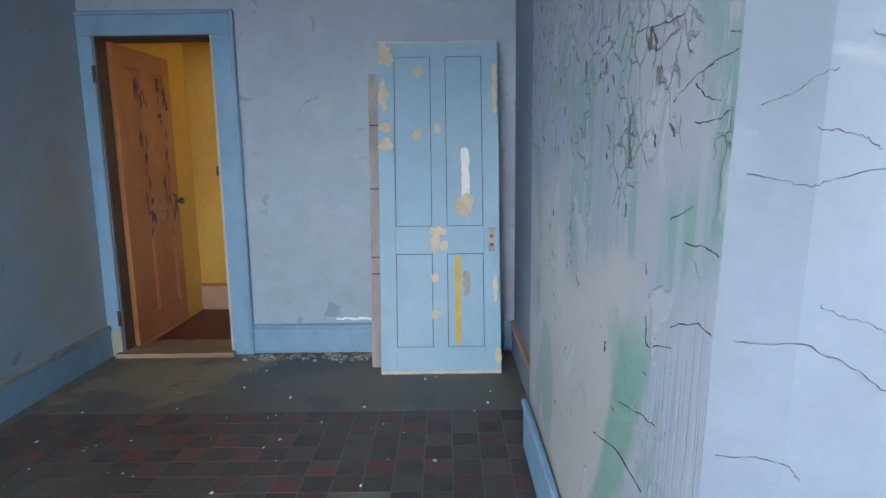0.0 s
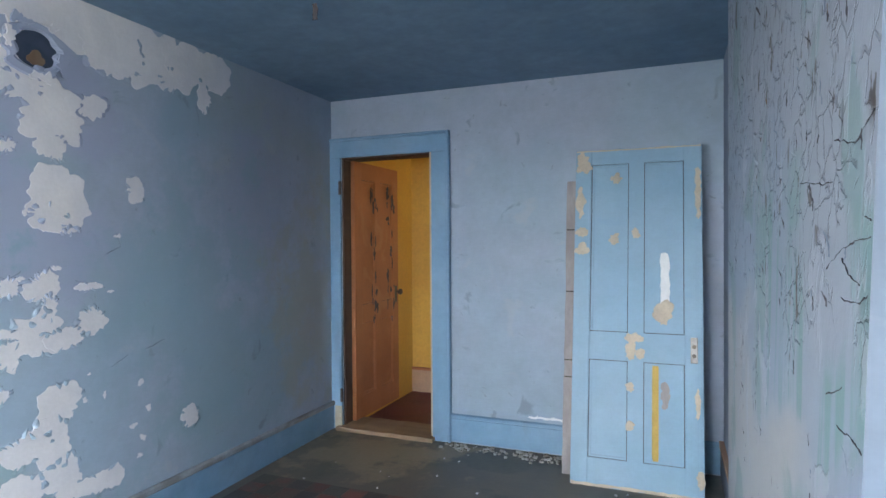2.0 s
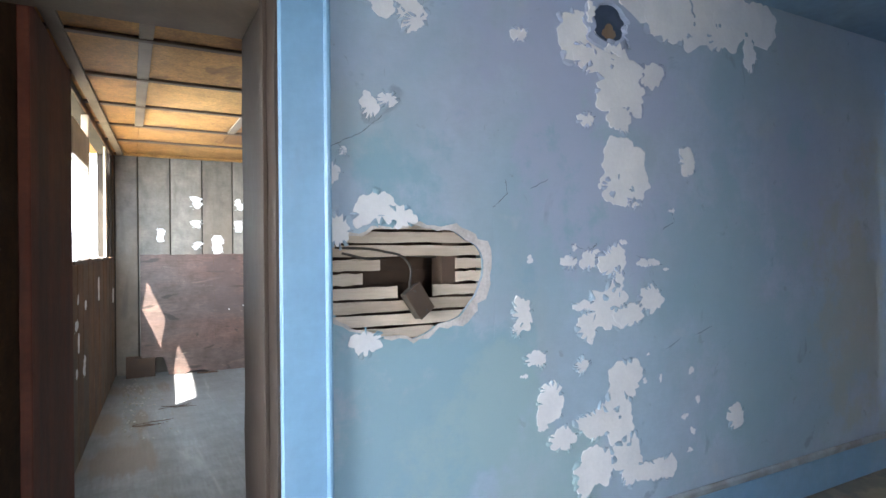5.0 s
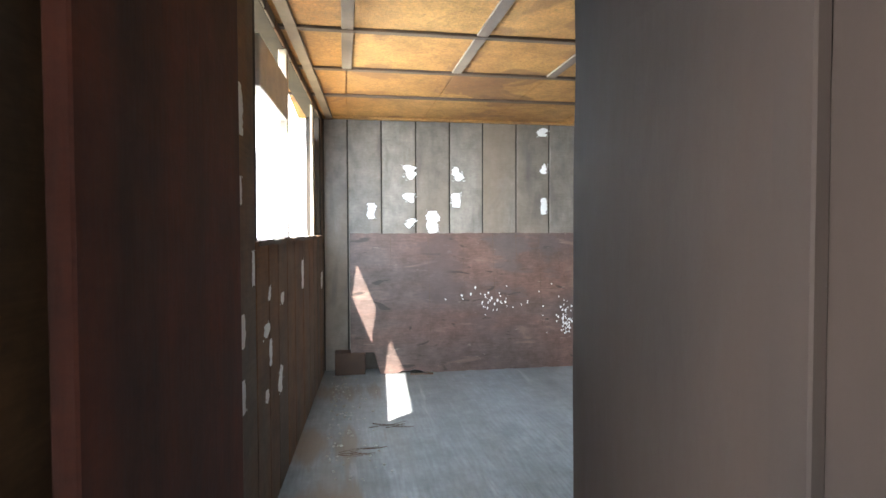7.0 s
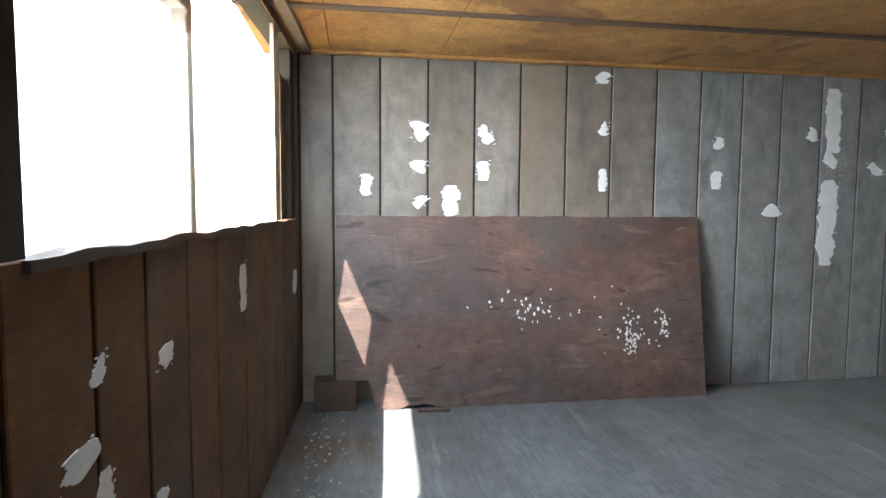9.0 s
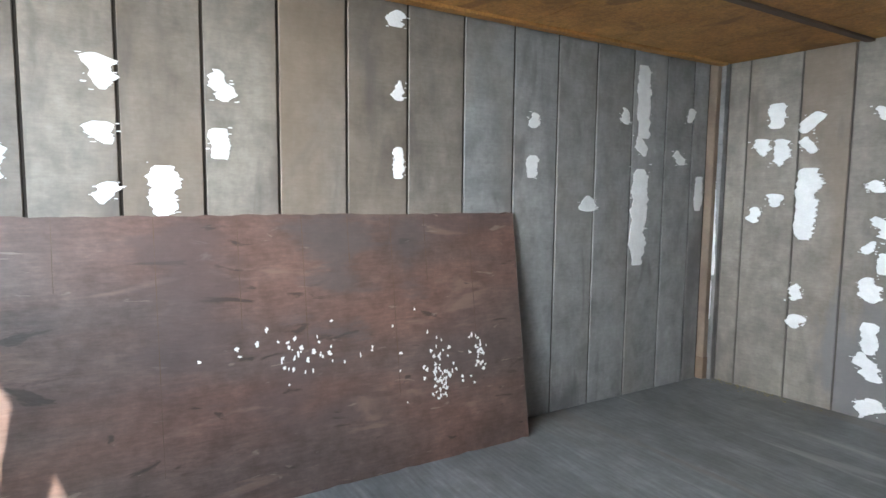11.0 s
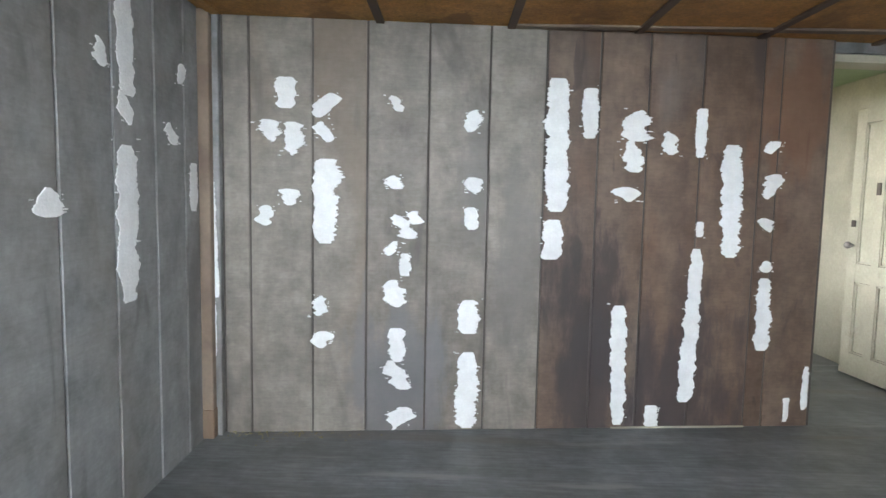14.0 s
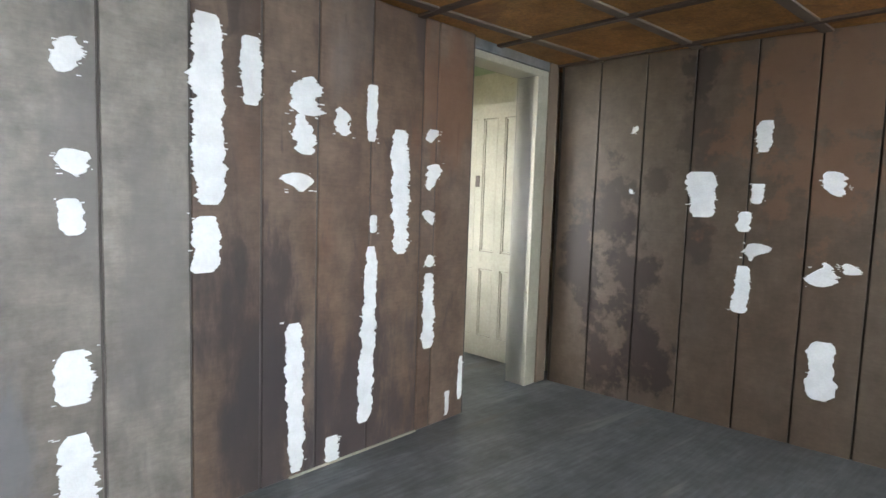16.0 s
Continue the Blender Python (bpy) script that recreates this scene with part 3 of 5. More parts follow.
film_mat, film_nt, film_b = nodes_of("white_translucent_film")
film_b.inputs["Base Color"].default_value = (0.9, 0.92, 0.95, 1)
film_b.inputs["Roughness"].default_value = 0.6
film_t = film_nt.nodes.new("ShaderNodeBsdfTranslucent")
film_t.inputs[0].default_value = (0.92, 0.95, 1.0, 1)
film_x = film_nt.nodes.new("ShaderNodeMixShader")
film_x.inputs[0].default_value = 0.7
film_nt.links.new(film_b.outputs[0], film_x.inputs[1])
film_nt.links.new(film_t.outputs[0], film_x.inputs[2])
film_nt.links.new(film_x.outputs[0], film_nt.nodes["Material Output"].inputs[0])

# emissive white for panels added outside so the window stays bright
glow_mat, glow_nt, glow_b = nodes_of("white_outdoor_glow")
glow_e = glow_nt.nodes.new("ShaderNodeEmission")
glow_e.inputs[0].default_value = (0.95, 0.98, 1.0, 1)
glow_e.inputs[1].default_value = 4.0
glow_nt.links.new(glow_e.outputs[0], glow_nt.nodes["Material Output"].inputs[0])

# ---- structure: blue room ----
H1, H2 = 2.41, 2.24
part("floor_blue_room", box(-0.02, 4.3, -1.3, 5.24, -0.12, 0.0), OLD_FLOOR)
FLOOR1 = bpy.data.objects["floor_blue_room"]
tagged(FLOOR1, "dirty worn grey-brown lino floor of the blue room", "floor", kind="structure")
tagged(part("ceiling_blue_room", box(-0.14, 4.4, -1.4, 5.34, H1, H1 + 0.1), BLUE_CEILING), "dull blue painted ceiling", "ceiling", kind="structure")
tagged(part("ground", box(-400, 400, -400, 400, -0.62, -0.5), SOIL), "dry grassy ground round the house", "ground", kind="structure")

wall_w = Wall("wall_west", (0, -1.3), (0, 5.2), -1, "blue wall with peeling paint and bare plaster")
DW0, DW1, DWT = 0.97 + 1.3, 1.75 + 1.3, 2.06
Y0 = 1.3
HB = (1.85 + Y0, 2.50 + Y0, 0.94, 1.38)
# the last opening, out of view, is cut for the added west lamp
wall_w.slab(0, H1, 0.12, BLUE_WALL, [(DW0, DW1, 0, DWT), HB, (1.05, 2.05, 0.8, 2.0)])
wall_n = Wall("wall_north", (-0.12, 5.2), (2.75, 5.2), -1, "blue plaster wall beside the doorway")
ND0, ND1, NDT = 0.09 + 0.12, 0.80 + 0.12, 1.99
wall_n.slab(0, H1, 0.14, BLUE_WALL, [(ND0, ND1, 0, NDT)])
wall_e = Wall("wall_east", (2.62, 3.95), (2.62, 5.2), 1, "pale lavender blue wall beyond the chimney")
wall_e.slab(0, H1, 0.14, LAVENDER)
wall_s = Wall("wall_south", (-0.12, -1.2), (4.3, -1.2), 1, "plain blue back wall")
# unseen opening, cut for the added south lamp
wall_s.slab(0, H1, 0.14, BLUE_WALL, [(0.82, 1.92, 0.75, 1.85)])
wall_e2 = Wall("wall_east_alcove", (4.2, -1.2), (4.2, 2.5), 1, "unseen blue alcove wall with an opening for the fill light")
# unseen opening, cut for the added east lamp
wall_e2.slab(0, H1, 0.14, BLUE_WALL, [(2.3, 3.1, 0.65, 1.85)])

# chimney breast with a flaking west face and a narrow lavender return
CH = [(2.54, 3.95), (2.53, 2.32), (2.63, 2.30), (2.95, 2.305), (4.34, 2.50), (4.34, 3.95)]
LEAN = 0.034  # the near corner leans out of plumb
chimney = thing("chimney_breast", Matrix(), "chimney breast with flaking green and blue paint", "chimney", kind="structure")
for i, (mat_c, nm) in enumerate(((FLAKING, "flaking_face"), (LAVENDER, "return_face"), (LAVENDER, "side_face"))):
    (xa, ya), (xb, yb) = CH[i], CH[i + 1]
    bm = bmesh.new()
    nz, nu = 30, 20
    grid = [[bm.verts.new((xa + (xb - xa) * p / nu, ya + (yb - ya) * p / nu, H1 * q / nz)) for q in range(nz + 1)] for p in range(nu + 1)]
    for p in range(nu + 1):
        for q in range(nz + 1):
            if 0 < p < nu:
                v = grid[p][q]
                v.co.x += 0.002 * noise.noise((v.co.x * 3, v.co.y * 3, v.co.z * 3))
    for p in range(nu + 1):
        for q in range(nz + 1):
            grid[p][q].co.x += LEAN * (H1 * q / nz - 0.5) * (p / nu, 1, 1 - p / nu)[i]
    for p in range(nu):
        for q in range(nz):
            bm.faces.new((grid[p][q], grid[p + 1][q], grid[p + 1][q + 1], grid[p][q + 1]))
    part(nm, bm, mat_c, chimney, smooth=True)
part("core", box(2.66, 4.34, 2.52, 3.95, 0, H1), LAVENDER, chimney)
part("end_face", box(2.545, 2.66, 3.88, 3.95, 0, H1), LAVENDER, chimney)

# skirting
wall_w.block("baseboard", DW1 + 0.16, 6.5, 0, 0.018, 0, 0.17, BLUE_TRIM, "blue painted baseboard", 0.003)
wall_w.block("baseboard_cap", DW1 + 0.16, 6.5, 0, 0.026, 0.17, 0.205, DIRTY_CAP, "grimy moulded cap", 0.008)
wall_w.block("baseboard", 0.0, DW0 - 0.16, 0, 0.018, 0, 0.19, BLUE_TRIM)
wall_n.block("baseboard", ND1 + 0.125, 2.72, 0, 0.018, 0.012, 0.17, BLUE_TRIM, "blue painted baseboard", 0.003)
wall_n.block("baseboard_cap", ND1 + 0.125, 2.72, 0, 0.026, 0.17, 0.20, BLUE_TRIM, "moulded blue cap", 0.008)
wall_e.block("baseboard", 0.0, 1.25, 0, 0.018, 0, 0.18, LAVENDER, "pale baseboard with worn brown edge")
wall_e.block("baseboard_cap", 0.0, 1.25, 0, 0.026, 0.18, 0.205, PINK_BASE)
part("baseboard", box(2.512, 2.53, 2.34, 3.94, 0, 0.19, 0.003), BLUE_TRIM, chimney, "blue painted baseboard")
part("baseboard_cap", box(2.504, 2.53, 2.34, 3.94, 0.19, 0.22, 0.007), BLUE_TRIM, chimney)

# casings of the doorway in the north wall
casing = thing("door_casing", wall_n.ob.matrix_world, "blue painted wooden door casing with mitred moulding", "door frame", kind="structure")
for nm, u0, u1, z0, z1 in (("casing_side", ND0 - 0.115, ND0 - 0.004, 0, NDT), ("casing_side", ND1 + 0.004, ND1 + 0.118, 0, NDT), ("casing_head", ND0 - 0.115, ND1 + 0.118, NDT, NDT + 0.12)):
    part(nm, box(u0, u1, -0.022, 0, z0, z1, 0.004), BLUE_TRIM, casing)
part("backband", box(ND1 + 0.118, ND1 + 0.14, -0.034, 0, 0, NDT + 0.14, 0.006), BLUE_TRIM, casing)
part("backband", box(ND0 - 0.115, ND1 + 0.118, -0.034, 0, NDT + 0.12, NDT + 0.14, 0.006), BLUE_TRIM, casing)
part("jamb", box(ND0 - 0.004, ND0 + 0.012, 0.0, 0.16, 0, NDT, 0.002), CAVITY, casing)
part("jamb", box(ND1 - 0.012, ND1 + 0.004, -0.012, 0.16, 0, NDT, 0.002), BARE_WOOD, casing, "bare worn wooden jamb edge")
part("jamb_head", box(ND0, ND1, -0.004, 0.16, NDT - 0.012, NDT, 0.002), CAVITY, casing)
part("hinge", box(ND0 - 0.018, ND0 + 0.006, -0.028, -0.018, 1.72, 1.82, 0.003), DARK_METAL, casing, "rusty dark hinge")
part("hinge", box(ND0 - 0.018, ND0 + 0.006, -0.028, -0.018, 0.20, 0.30, 0.003), DARK_METAL, casing, "rusty dark hinge")
part("bare_foot", box(ND0 - 0.06, ND0 - 0.004, -0.026, -0.020, 0.0, 0.17), WHITE_PAINT, casing, "bare pale foot of the casing")
tagged(part("threshold", rough_board(0.06, 0.82, 5.13, 5.42, 0.0, 0.03, 4, 0.003, axis=0), SILL_WOOD), "worn tan wooden threshold in the doorway", "threshold", kind="structure")

# casing and deep brown passage to the panelled room
cas2 = thing("passage_casing", wall_w.ob.matrix_world, "blue casing and brown jambs of a deep doorway", "door frame", kind="structure")
part("casing_side", box(DW1 + 0.004, DW1 + 0.145, 0, -0.024, 0, DWT + 0.02, 0.006), BLUE_TRIM, cas2)
part("backband", box(DW1 + 0.135, DW1 + 0.155, 0, -0.036, 0, DWT + 0.16, 0.006), BLUE_TRIM, cas2)
part("casing_head", box(DW0 - 0.145, DW1 + 0.135, 0, -0.024, DWT + 0.02, DWT + 0.16, 0.006), BLUE_TRIM, cas2)
part("casing_side", box(DW0 - 0.145, DW0 - 0.004, 0, -0.024, 0, DWT + 0.02, 0.006), BLUE_TRIM, cas2)
part("jamb", rough_board(DW1 - 0.004, DW1 + 0.02, -0.004, 0.54, 0, DWT, 5, 0.002), JAMB, cas2, "dark brown jamb boards")
part("jamb", rough_board(DW0 - 0.02, DW0 + 0.004, -0.004, 0.54, 0, DWT, 6, 0.002), JAMB, cas2, "dark brown jamb boards")
part("jamb_head", box(DW0, DW1, -0.004, 0.54, DWT - 0.02, DWT + 0.004), BATTEN, cas2)
part("door_stop", box(DW1 - 0.018, DW1 - 0.004, 0.10, 0.14, 0, DWT - 0.02, 0.002), JAMB, cas2)
part("sill", box(DW0, DW1, -0.01, 0.56, -0.05, 0.006), SILL_WOOD, cas2)

# ---- structure: panelled room ----
NW, NE, SW, SE = (-5.0, 5.80), (-0.62, 6.19), (-5.0, 1.25), (-0.5, 1.0)
bm = bmesh.new()
lo = [bm.verts.new((x, y, -0.12)) for x, y in ((-5.12, 1.0), (-0.1, 0.8), (-0.1, 7.6), (-5.12, 6.0))]
hi = [bm.verts.new((v.co.x, v.co.y, 0.0)) for v in lo]
bm.faces.new(lo), bm.faces.new(hi)
for i in range(4):
    bm.faces.new((lo[i], lo[(i + 1) % 4], hi[(i + 1) % 4], hi[i]))
FLOOR2 = tagged(part("floor_panelled_room", bm, GREY_FLOOR), "worn grey painted plywood floor", "floor", kind="structure")

wall_p = Wall("wall_panelled_west", SW, NW, -1, "grey wood panelling with white spackle patches")
wall_p.slab(0, H2 + 0.1, 0.1, GROOVE, u0=-0.15, u1=wall_p.length + 0.15, front=-0.012)
wall_q = Wall("wall_panelled_north", NW, (-1.55, 6.105), -1, "grey brown panelling with many white spackle patches")
wall_q.slab(0, H2 + 0.1, 0.1, CHANNEL, u0=-0.15, front=-0.010)
wall_r = Wall("wall_panelled_east", (-0.62, 6.2), (-0.35, 4.15), -1, "brown stained panelling beside the doorway")
wall_r.slab(0, H2 + 0.1, 0.05, GROOVE, front=-0.012)
wall_t = Wall("wall_panelled_east_doorway", (-0.35, 4.15), (-0.50, 0.8), -1, "brown panelling round the passage")
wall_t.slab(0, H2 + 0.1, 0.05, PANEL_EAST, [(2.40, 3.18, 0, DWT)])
wall_v = Wall("wall_panelled_south", SE, SW, -1, "dark panelled wall under a broad bright window")
WIN = [(1.69, 4.25, 1.20, 2.19)]
wall_v.slab(0, H2 + 0.1, 0.1, GROOVE, WIN, u0=-0.1, u1=wall_v.length + 0.15, front=-0.012)
bm = bmesh.new()
rlo = [bm.verts.new((x, y, 2.75)) for x, y in ((-5.4, 0.78), (-0.1, 0.487), (-0.1, 8.2), (-5.4, 8.2))]
rhi = [bm.verts.new((v.co.x, v.co.y, 2.85)) for v in rlo]
bm.faces.new(rlo), bm.faces.new(rhi)
for i in range(4):
    bm.faces.new((rlo[i], rlo[(i + 1) % 4], rhi[(i + 1) % 4], rhi[i]))
tagged(part("roof_over_panelled_room", bm, BATTEN_EDGE), "plain roof over the panelled room", "roof", kind="structure")
# unseen slab, stretched south to keep sun out of the added opening
tagged(part("roof_over_blue_room", box(-0.1, 4.5, -2.4, 8.2, 2.75, 2.85), BATTEN_EDGE), "unseen slab added over the blue room to block sun", "roof", kind="structure")


def planks(w, edges, z0, z1, material, cut=(), name="panel_board", gap=0.005):
    """One board for each space between two grooves, cut away at window openings."""
    for i, (a, b) in enumerate(zip(edges, edges[1:])):
        spans = [(z0, z1)]
        for (u0, u1, q0, q1) in cut:
            if a < u1 - 0.01 and b > u0 + 0.01:
                nxt = []
                for s0, s1 in spans:
                    if s0 < q0:
                        nxt.append((s0, min(s1, q0)))
                    if s1 > q1:
                        nxt.append((max(s0, q1), s1))
                spans = [s for s in nxt if s[1] - s[0] > 0.02]
        for s0, s1 in spans:
            part(name, box(a + gap, b - gap, w.s * -0.012, 0.0, s0, s1, 0.003), material((a + b) / 2), w.ob)


# ceiling of the panelled room: one mesh of chipboard sheets, battens apart
bm = bmesh.new()
ceil_x = [-5.1, -4.10, -3.40, -2.70, -2.0, -1.30, -0.62, -0.2]
ceil_y = [1.03, 1.45, 2.13, 2.75, 3.40, 4.02, 4.66, 5.30, 5.92, 6.5]
for i in range(len(ceil_x) - 1):
    for j in range(len(ceil_y) - 1):
        add_box(bm, ceil_x[i] + 0.003, ceil_x[i + 1] - 0.003, ceil_y[j] + 0.003, ceil_y[j + 1] - 0.003, H2, H2 + 0.02)
add_box(bm, -5.1, -0.2, 1.03, 6.5, H2 + 0.021, H2 + 0.06)
ceil2 = tagged(part("ceiling_panelled_room", bm, CHIPBOARD), "tan chipboard ceiling sheets between wooden battens", "ceiling", kind="structure")
battens = thing("ceiling_battens", Matrix(), "grid of grey wooden battens nailed under the ceiling", "batten", kind="structure")
for x in ceil_x[1:-1]:
    part("batten", box(x - 0.022, x + 0.022, 1.03, 6.3, H2 - 0.016, H2 - 0.001, 0.002), BATTEN_EDGE, battens)
for y in ceil_y[1:-1]:
    for xa, xb in zip(ceil_x[1:], ceil_x[2:]):
        if xa >= -3.45:
            part("cross_batten", box(xa + 0.024, xb - 0.024, y - 0.03, y + 0.03, H2 - 0.014, H2 - 0.001, 0.002), BATTEN, battens)
part("edge_batten", box(-4.96, -4.90, 1.25, 5.75, H2 - 0.02, H2 - 0.001, 0.003), CHIPBOARD, battens)
bm = bmesh.new()
add_box(bm, -5.0, -0.5, -0.02, 0.04, H2 - 0.02, H2 - 0.001, 0.003, Matrix.Translation((-0.0, 1.02, 0)) @ Matrix.Rotation(radians(-3.2), 4, "Z") @ Matrix.Translation((0, 0, 0)))
part("edge_batten", bm, BATTEN, battens)

# ---- hall behind the north doorway ----
tagged(part("floor_hall", box(-0.3, 2.9, 5.34, 6.6, -0.1, 0.0), MAROON), "dark maroon hall floor", "floor", kind="structure")
tagged(part("ceiling_hall", box(-0.3, 2.9, 5.34, 6.6, 2.3, 2.4), YELLOW), "ochre hall ceiling", "ceiling", kind="structure")
hall_n = Wall("wall_hall_north", (-0.3, 6.36), (2.9, 6.36), -1, "ochre yellow hall wall above a beige baseboard")
hall_n.slab(0, 2.4, 0.1, YELLOW)
hall_n.block("baseboard", 0, 3.2, 0, 0.016, 0, 0.20, PINK_BASE, "beige pink baseboard", 0.003)
hall_n.block("baseboard_cap", 0, 3.2, 0, 0.026, 0.20, 0.225, ORANGE_DOOR, "", 0.006)
hall_w = Wall("wall_hall_west", (0.02, 5.34), (0.02, 6.36), 1, "ochre hall side wall")
hall_w.slab(0, 2.4, 0.1, YELLOW, front=0.0)
hall_e = Wall("wall_hall_east", (2.8, 5.34), (2.8, 6.4), 1, "ochre hall end wall with an opening for the added lamp")
hall_e.slab(0, 2.4, 0.1, YELLOW, [(0.2, 0.95, 0.9, 2.1)])
tagged(hall_n.block("wall_hook", 0.62, 0.645, 0, 0.02, 1.12, 1.20, DARK_METAL), "small dark plate on the wall")


def panel_door(name, width, height, thick, rows, stile, mid, material, m, label, recess=0.012, across=2):
    """A door of stiles and rails with recessed panels and a moulding bead round each; it stands on its local origin and runs along +x."""
    ob = thing(name, m, label, "door")
    pw = (width - 2 * stile - (across - 1) * mid) / across
    cols = [(stile + k * (pw + mid), stile + k * (pw + mid) + pw) for k in range(across)]
    part("stile", box(0, stile, 0, thick, 0, height, 0.003), material, ob)
    part("stile", box(width - stile, width, 0, thick, 0, height, 0.003), material, ob)
    zs = [0.0] + [z for r in rows for z in r] + [height]
    for k in range(0, len(zs), 2):
        part("rail", box(stile, width - stile, 0.0008, thick - 0.0008, zs[k], zs[k + 1]), material, ob)
    for z0, z1 in rows:
        for (_, e0), (e1, _) in zip(cols, cols[1:]):
            part("mullion", box(e0, e1, 0.0008, thick - 0.0008, z0, z1), material, ob)
        for a, b in cols:
            p = part("panel", box(a - 0.001, b + 0.001, recess, thick - recess, z0 - 0.001, z1 + 0.001), material, ob)
            bm = bmesh.new()
            for x0, x1, y0, y1 in ((a, a + 0.004, z0, z1), (b - 0.004, b, z0, z1), (a + 0.004, b - 0.004, z0, z0 + 0.004), (a + 0.004, b - 0.004, z1 - 0.004, z1)):
                add_box(bm, x0, x1, recess - 0.001, recess + 0.002, y0, y1)
            part("panel_joint", bm, CRACK, p, "dark joint")
            for side, q in ((0.004, recess), (thick - recess, thick - 0.004)):
                bm = bmesh.new()
                g = 0.004
                for x0, x1, y0, y1 in ((a + g, a + g + 0.012, z0 + g, z1 - g), (b - g - 0.012, b - g, z0 + g, z1 - g), (a + g + 0.012, b - g - 0.012, z0 + g, z0 + g + 0.012), (a + g + 0.012, b - g - 0.012, z1 - g - 0.012, z1 - g)):
                    add_box(bm, x0, x1, side, q, y0, y1)
                part("panel_bead", bm, material, p)
    return ob


def face_patch(ob, name, x, z, a, b, seed, material, y=0.0, out=-1, power=2.0, rag=0.25, label="", depth=0.0012):
    bm = bmesh.new()
    pts = outline(a, b, seed, power, rag, 32)
    ring = [bm.verts.new((x + p, y + out * depth, z + q)) for p, q in pts]
    low = [bm.verts.new((x + p * 1.02, y - out * 0.0005, z + q * 1.02)) for p, q in pts]
    bm.faces.new(ring)
    for i in range(len(pts)):
        j = (i + 1) % len(pts)
        bm.faces.new((low[i], low[j], ring[j], ring[i]))
    return part(name, bm, material, ob, label)


# ---- the loose blue door leaning in the corner ----
lean = math.degrees(math.atan2(0.30, 1.93))
door_m = Matrix.Translation((1.80, 4.80, 0.0)) @ Matrix.Rotation(radians(-lean), 4, "X") @ Matrix.Rotation(radians(0.2), 4, "Z")
blue_door = panel_door("loose_door", 0.70, 1.94, 0.035, [(0.155, 0.70), (0.86, 1.85)], 0.095, 0.085, BLUE_DOOR, door_m,
                       "loose blue panelled door leaning against the wall, paint chipped")
CHIPS = [(0.235, 1.755, 0.034, 0.027), (0.235, 1.40, 0.036, 0.037), (0.045, 1.335, 0.042, 0.036), (0.04, 1.44, 0.036, 0.028), (0.045, 1.86, 0.042, 0.06),
         (0.03, 1.62, 0.025, 0.10), (0.50, 0.97, 0.045, 0.07), (0.34, 0.835, 0.052, 0.022), (0.325, 0.755, 0.028, 0.046), (0.37, 0.75, 0.022, 0.03),
         (0.325, 0.56, 0.018, 0.027), (0.33, 0.35, 0.026, 0.026), (0.68, 1.66, 0.016, 0.15), (0.68, 0.10, 0.018, 0.05), (0.35, 1.43, 0.018, 0.03), (0.67, 0.5, 0.012, 0.08)]
for k, (x, z, a, b) in enumerate(CHIPS):
    face_patch(blue_door, "chipped_paint", x, z, a, b, k + 3, BARE_WOOD, rag=0.35)
face_patch(blue_door, "worn_strip", 0.505, 1.16, 0.024, 0.16, 41, SPACKLE, y=0.012, power=5, rag=0.12, label="bare white strip on the panel")
face_patch(blue_door, "paint_strip", 0.455, 0.43, 0.017, 0.27, 42, YELLOW_TAPE, y=0.012, power=9, rag=0.03, label="mustard yellow strip on the panel")
face_patch(blue_door, "worn_strip", 0.505, 0.52, 0.02, 0.07, 43, GREY_PLANK, y=0.012, power=4, rag=0.35)
part("bottom_wear", rough_board(0.004, 0.696, -0.0015, 0.001, 0.001, 0.016, 8, 0.004, 24, axis=0), BARE_WOOD, blue_door, "bare worn bottom edge")
part("top_wear", rough_board(0.004, 0.696, -0.0015, 0.001, 1.93, 1.938, 9, 0.002, 24, axis=0), BARE_WOOD, blue_door)
lock = part("lock_plate", box(0.635, 0.672, -0.004, 0.0, 0.71, 0.85, 0.002), STEEL, blue_door, "worn steel lock plate")
for z in (0.75, 0.80):
    bm = bmesh.new()
    bmesh.ops.create_cone(bm, cap_ends=True, segments=14, radius1=0.011, radius2=0.011, depth=0.006, matrix=Matrix.Translation((0.653, -0.006, z)) @ Matrix.Rotation(radians(90), 4, "X"))
    part("keyhole", bm, DARK_METAL, lock)
plank_m = Matrix.Translation((1.735, 4.92, 0.0)) @ Matrix.Rotation(radians(-8.0), 4, "X")
plank = thing("loose_plank", plank_m, "narrow grey weathered plank leaning beside the loose door", "plank")
part("board", rough_board(0, 0.095, 0, 0.018, 0, 1.76, 12, 0.003, 20), GREY_PLANK, plank)
for z in (0.56, 0.66, 1.07, 1.45):
    part("nail_band", box(0.002, 0.06, -0.003, 0.001, z, z + 0.008), DARK_METAL, plank, "dark nail mark")

# ---- open tan door to the hall ----
ang = 88.5
tan_door = panel_door("hall_door", 0.70, 1.95, 0.035, [(0.17, 0.72), (0.86, 1.82)], 0.10, 0.09, ORANGE_DOOR,
                      Matrix.Translation((0.135, 5.30, 0.03)) @ Matrix.Rotation(radians(ang), 4, "Z"), "open tan panelled door with dark flaked paint")
for k in range(40):
    rnd = random.Random(900 + k)
    x = rnd.choice((0.28, 0.31, 0.52, 0.60)) + rnd.uniform(-0.04, 0.04)
    z = rnd.choice((0.8, 1.0, 1.25, 1.5, 1.65)) + rnd.uniform(-0.12, 0.12)
    face_patch(tan_door, "flaked_spot", x, z, rnd.uniform(0.006, 0.016), rnd.uniform(0.012, 0.06), k, CRACK, y=0.0, rag=0.5)
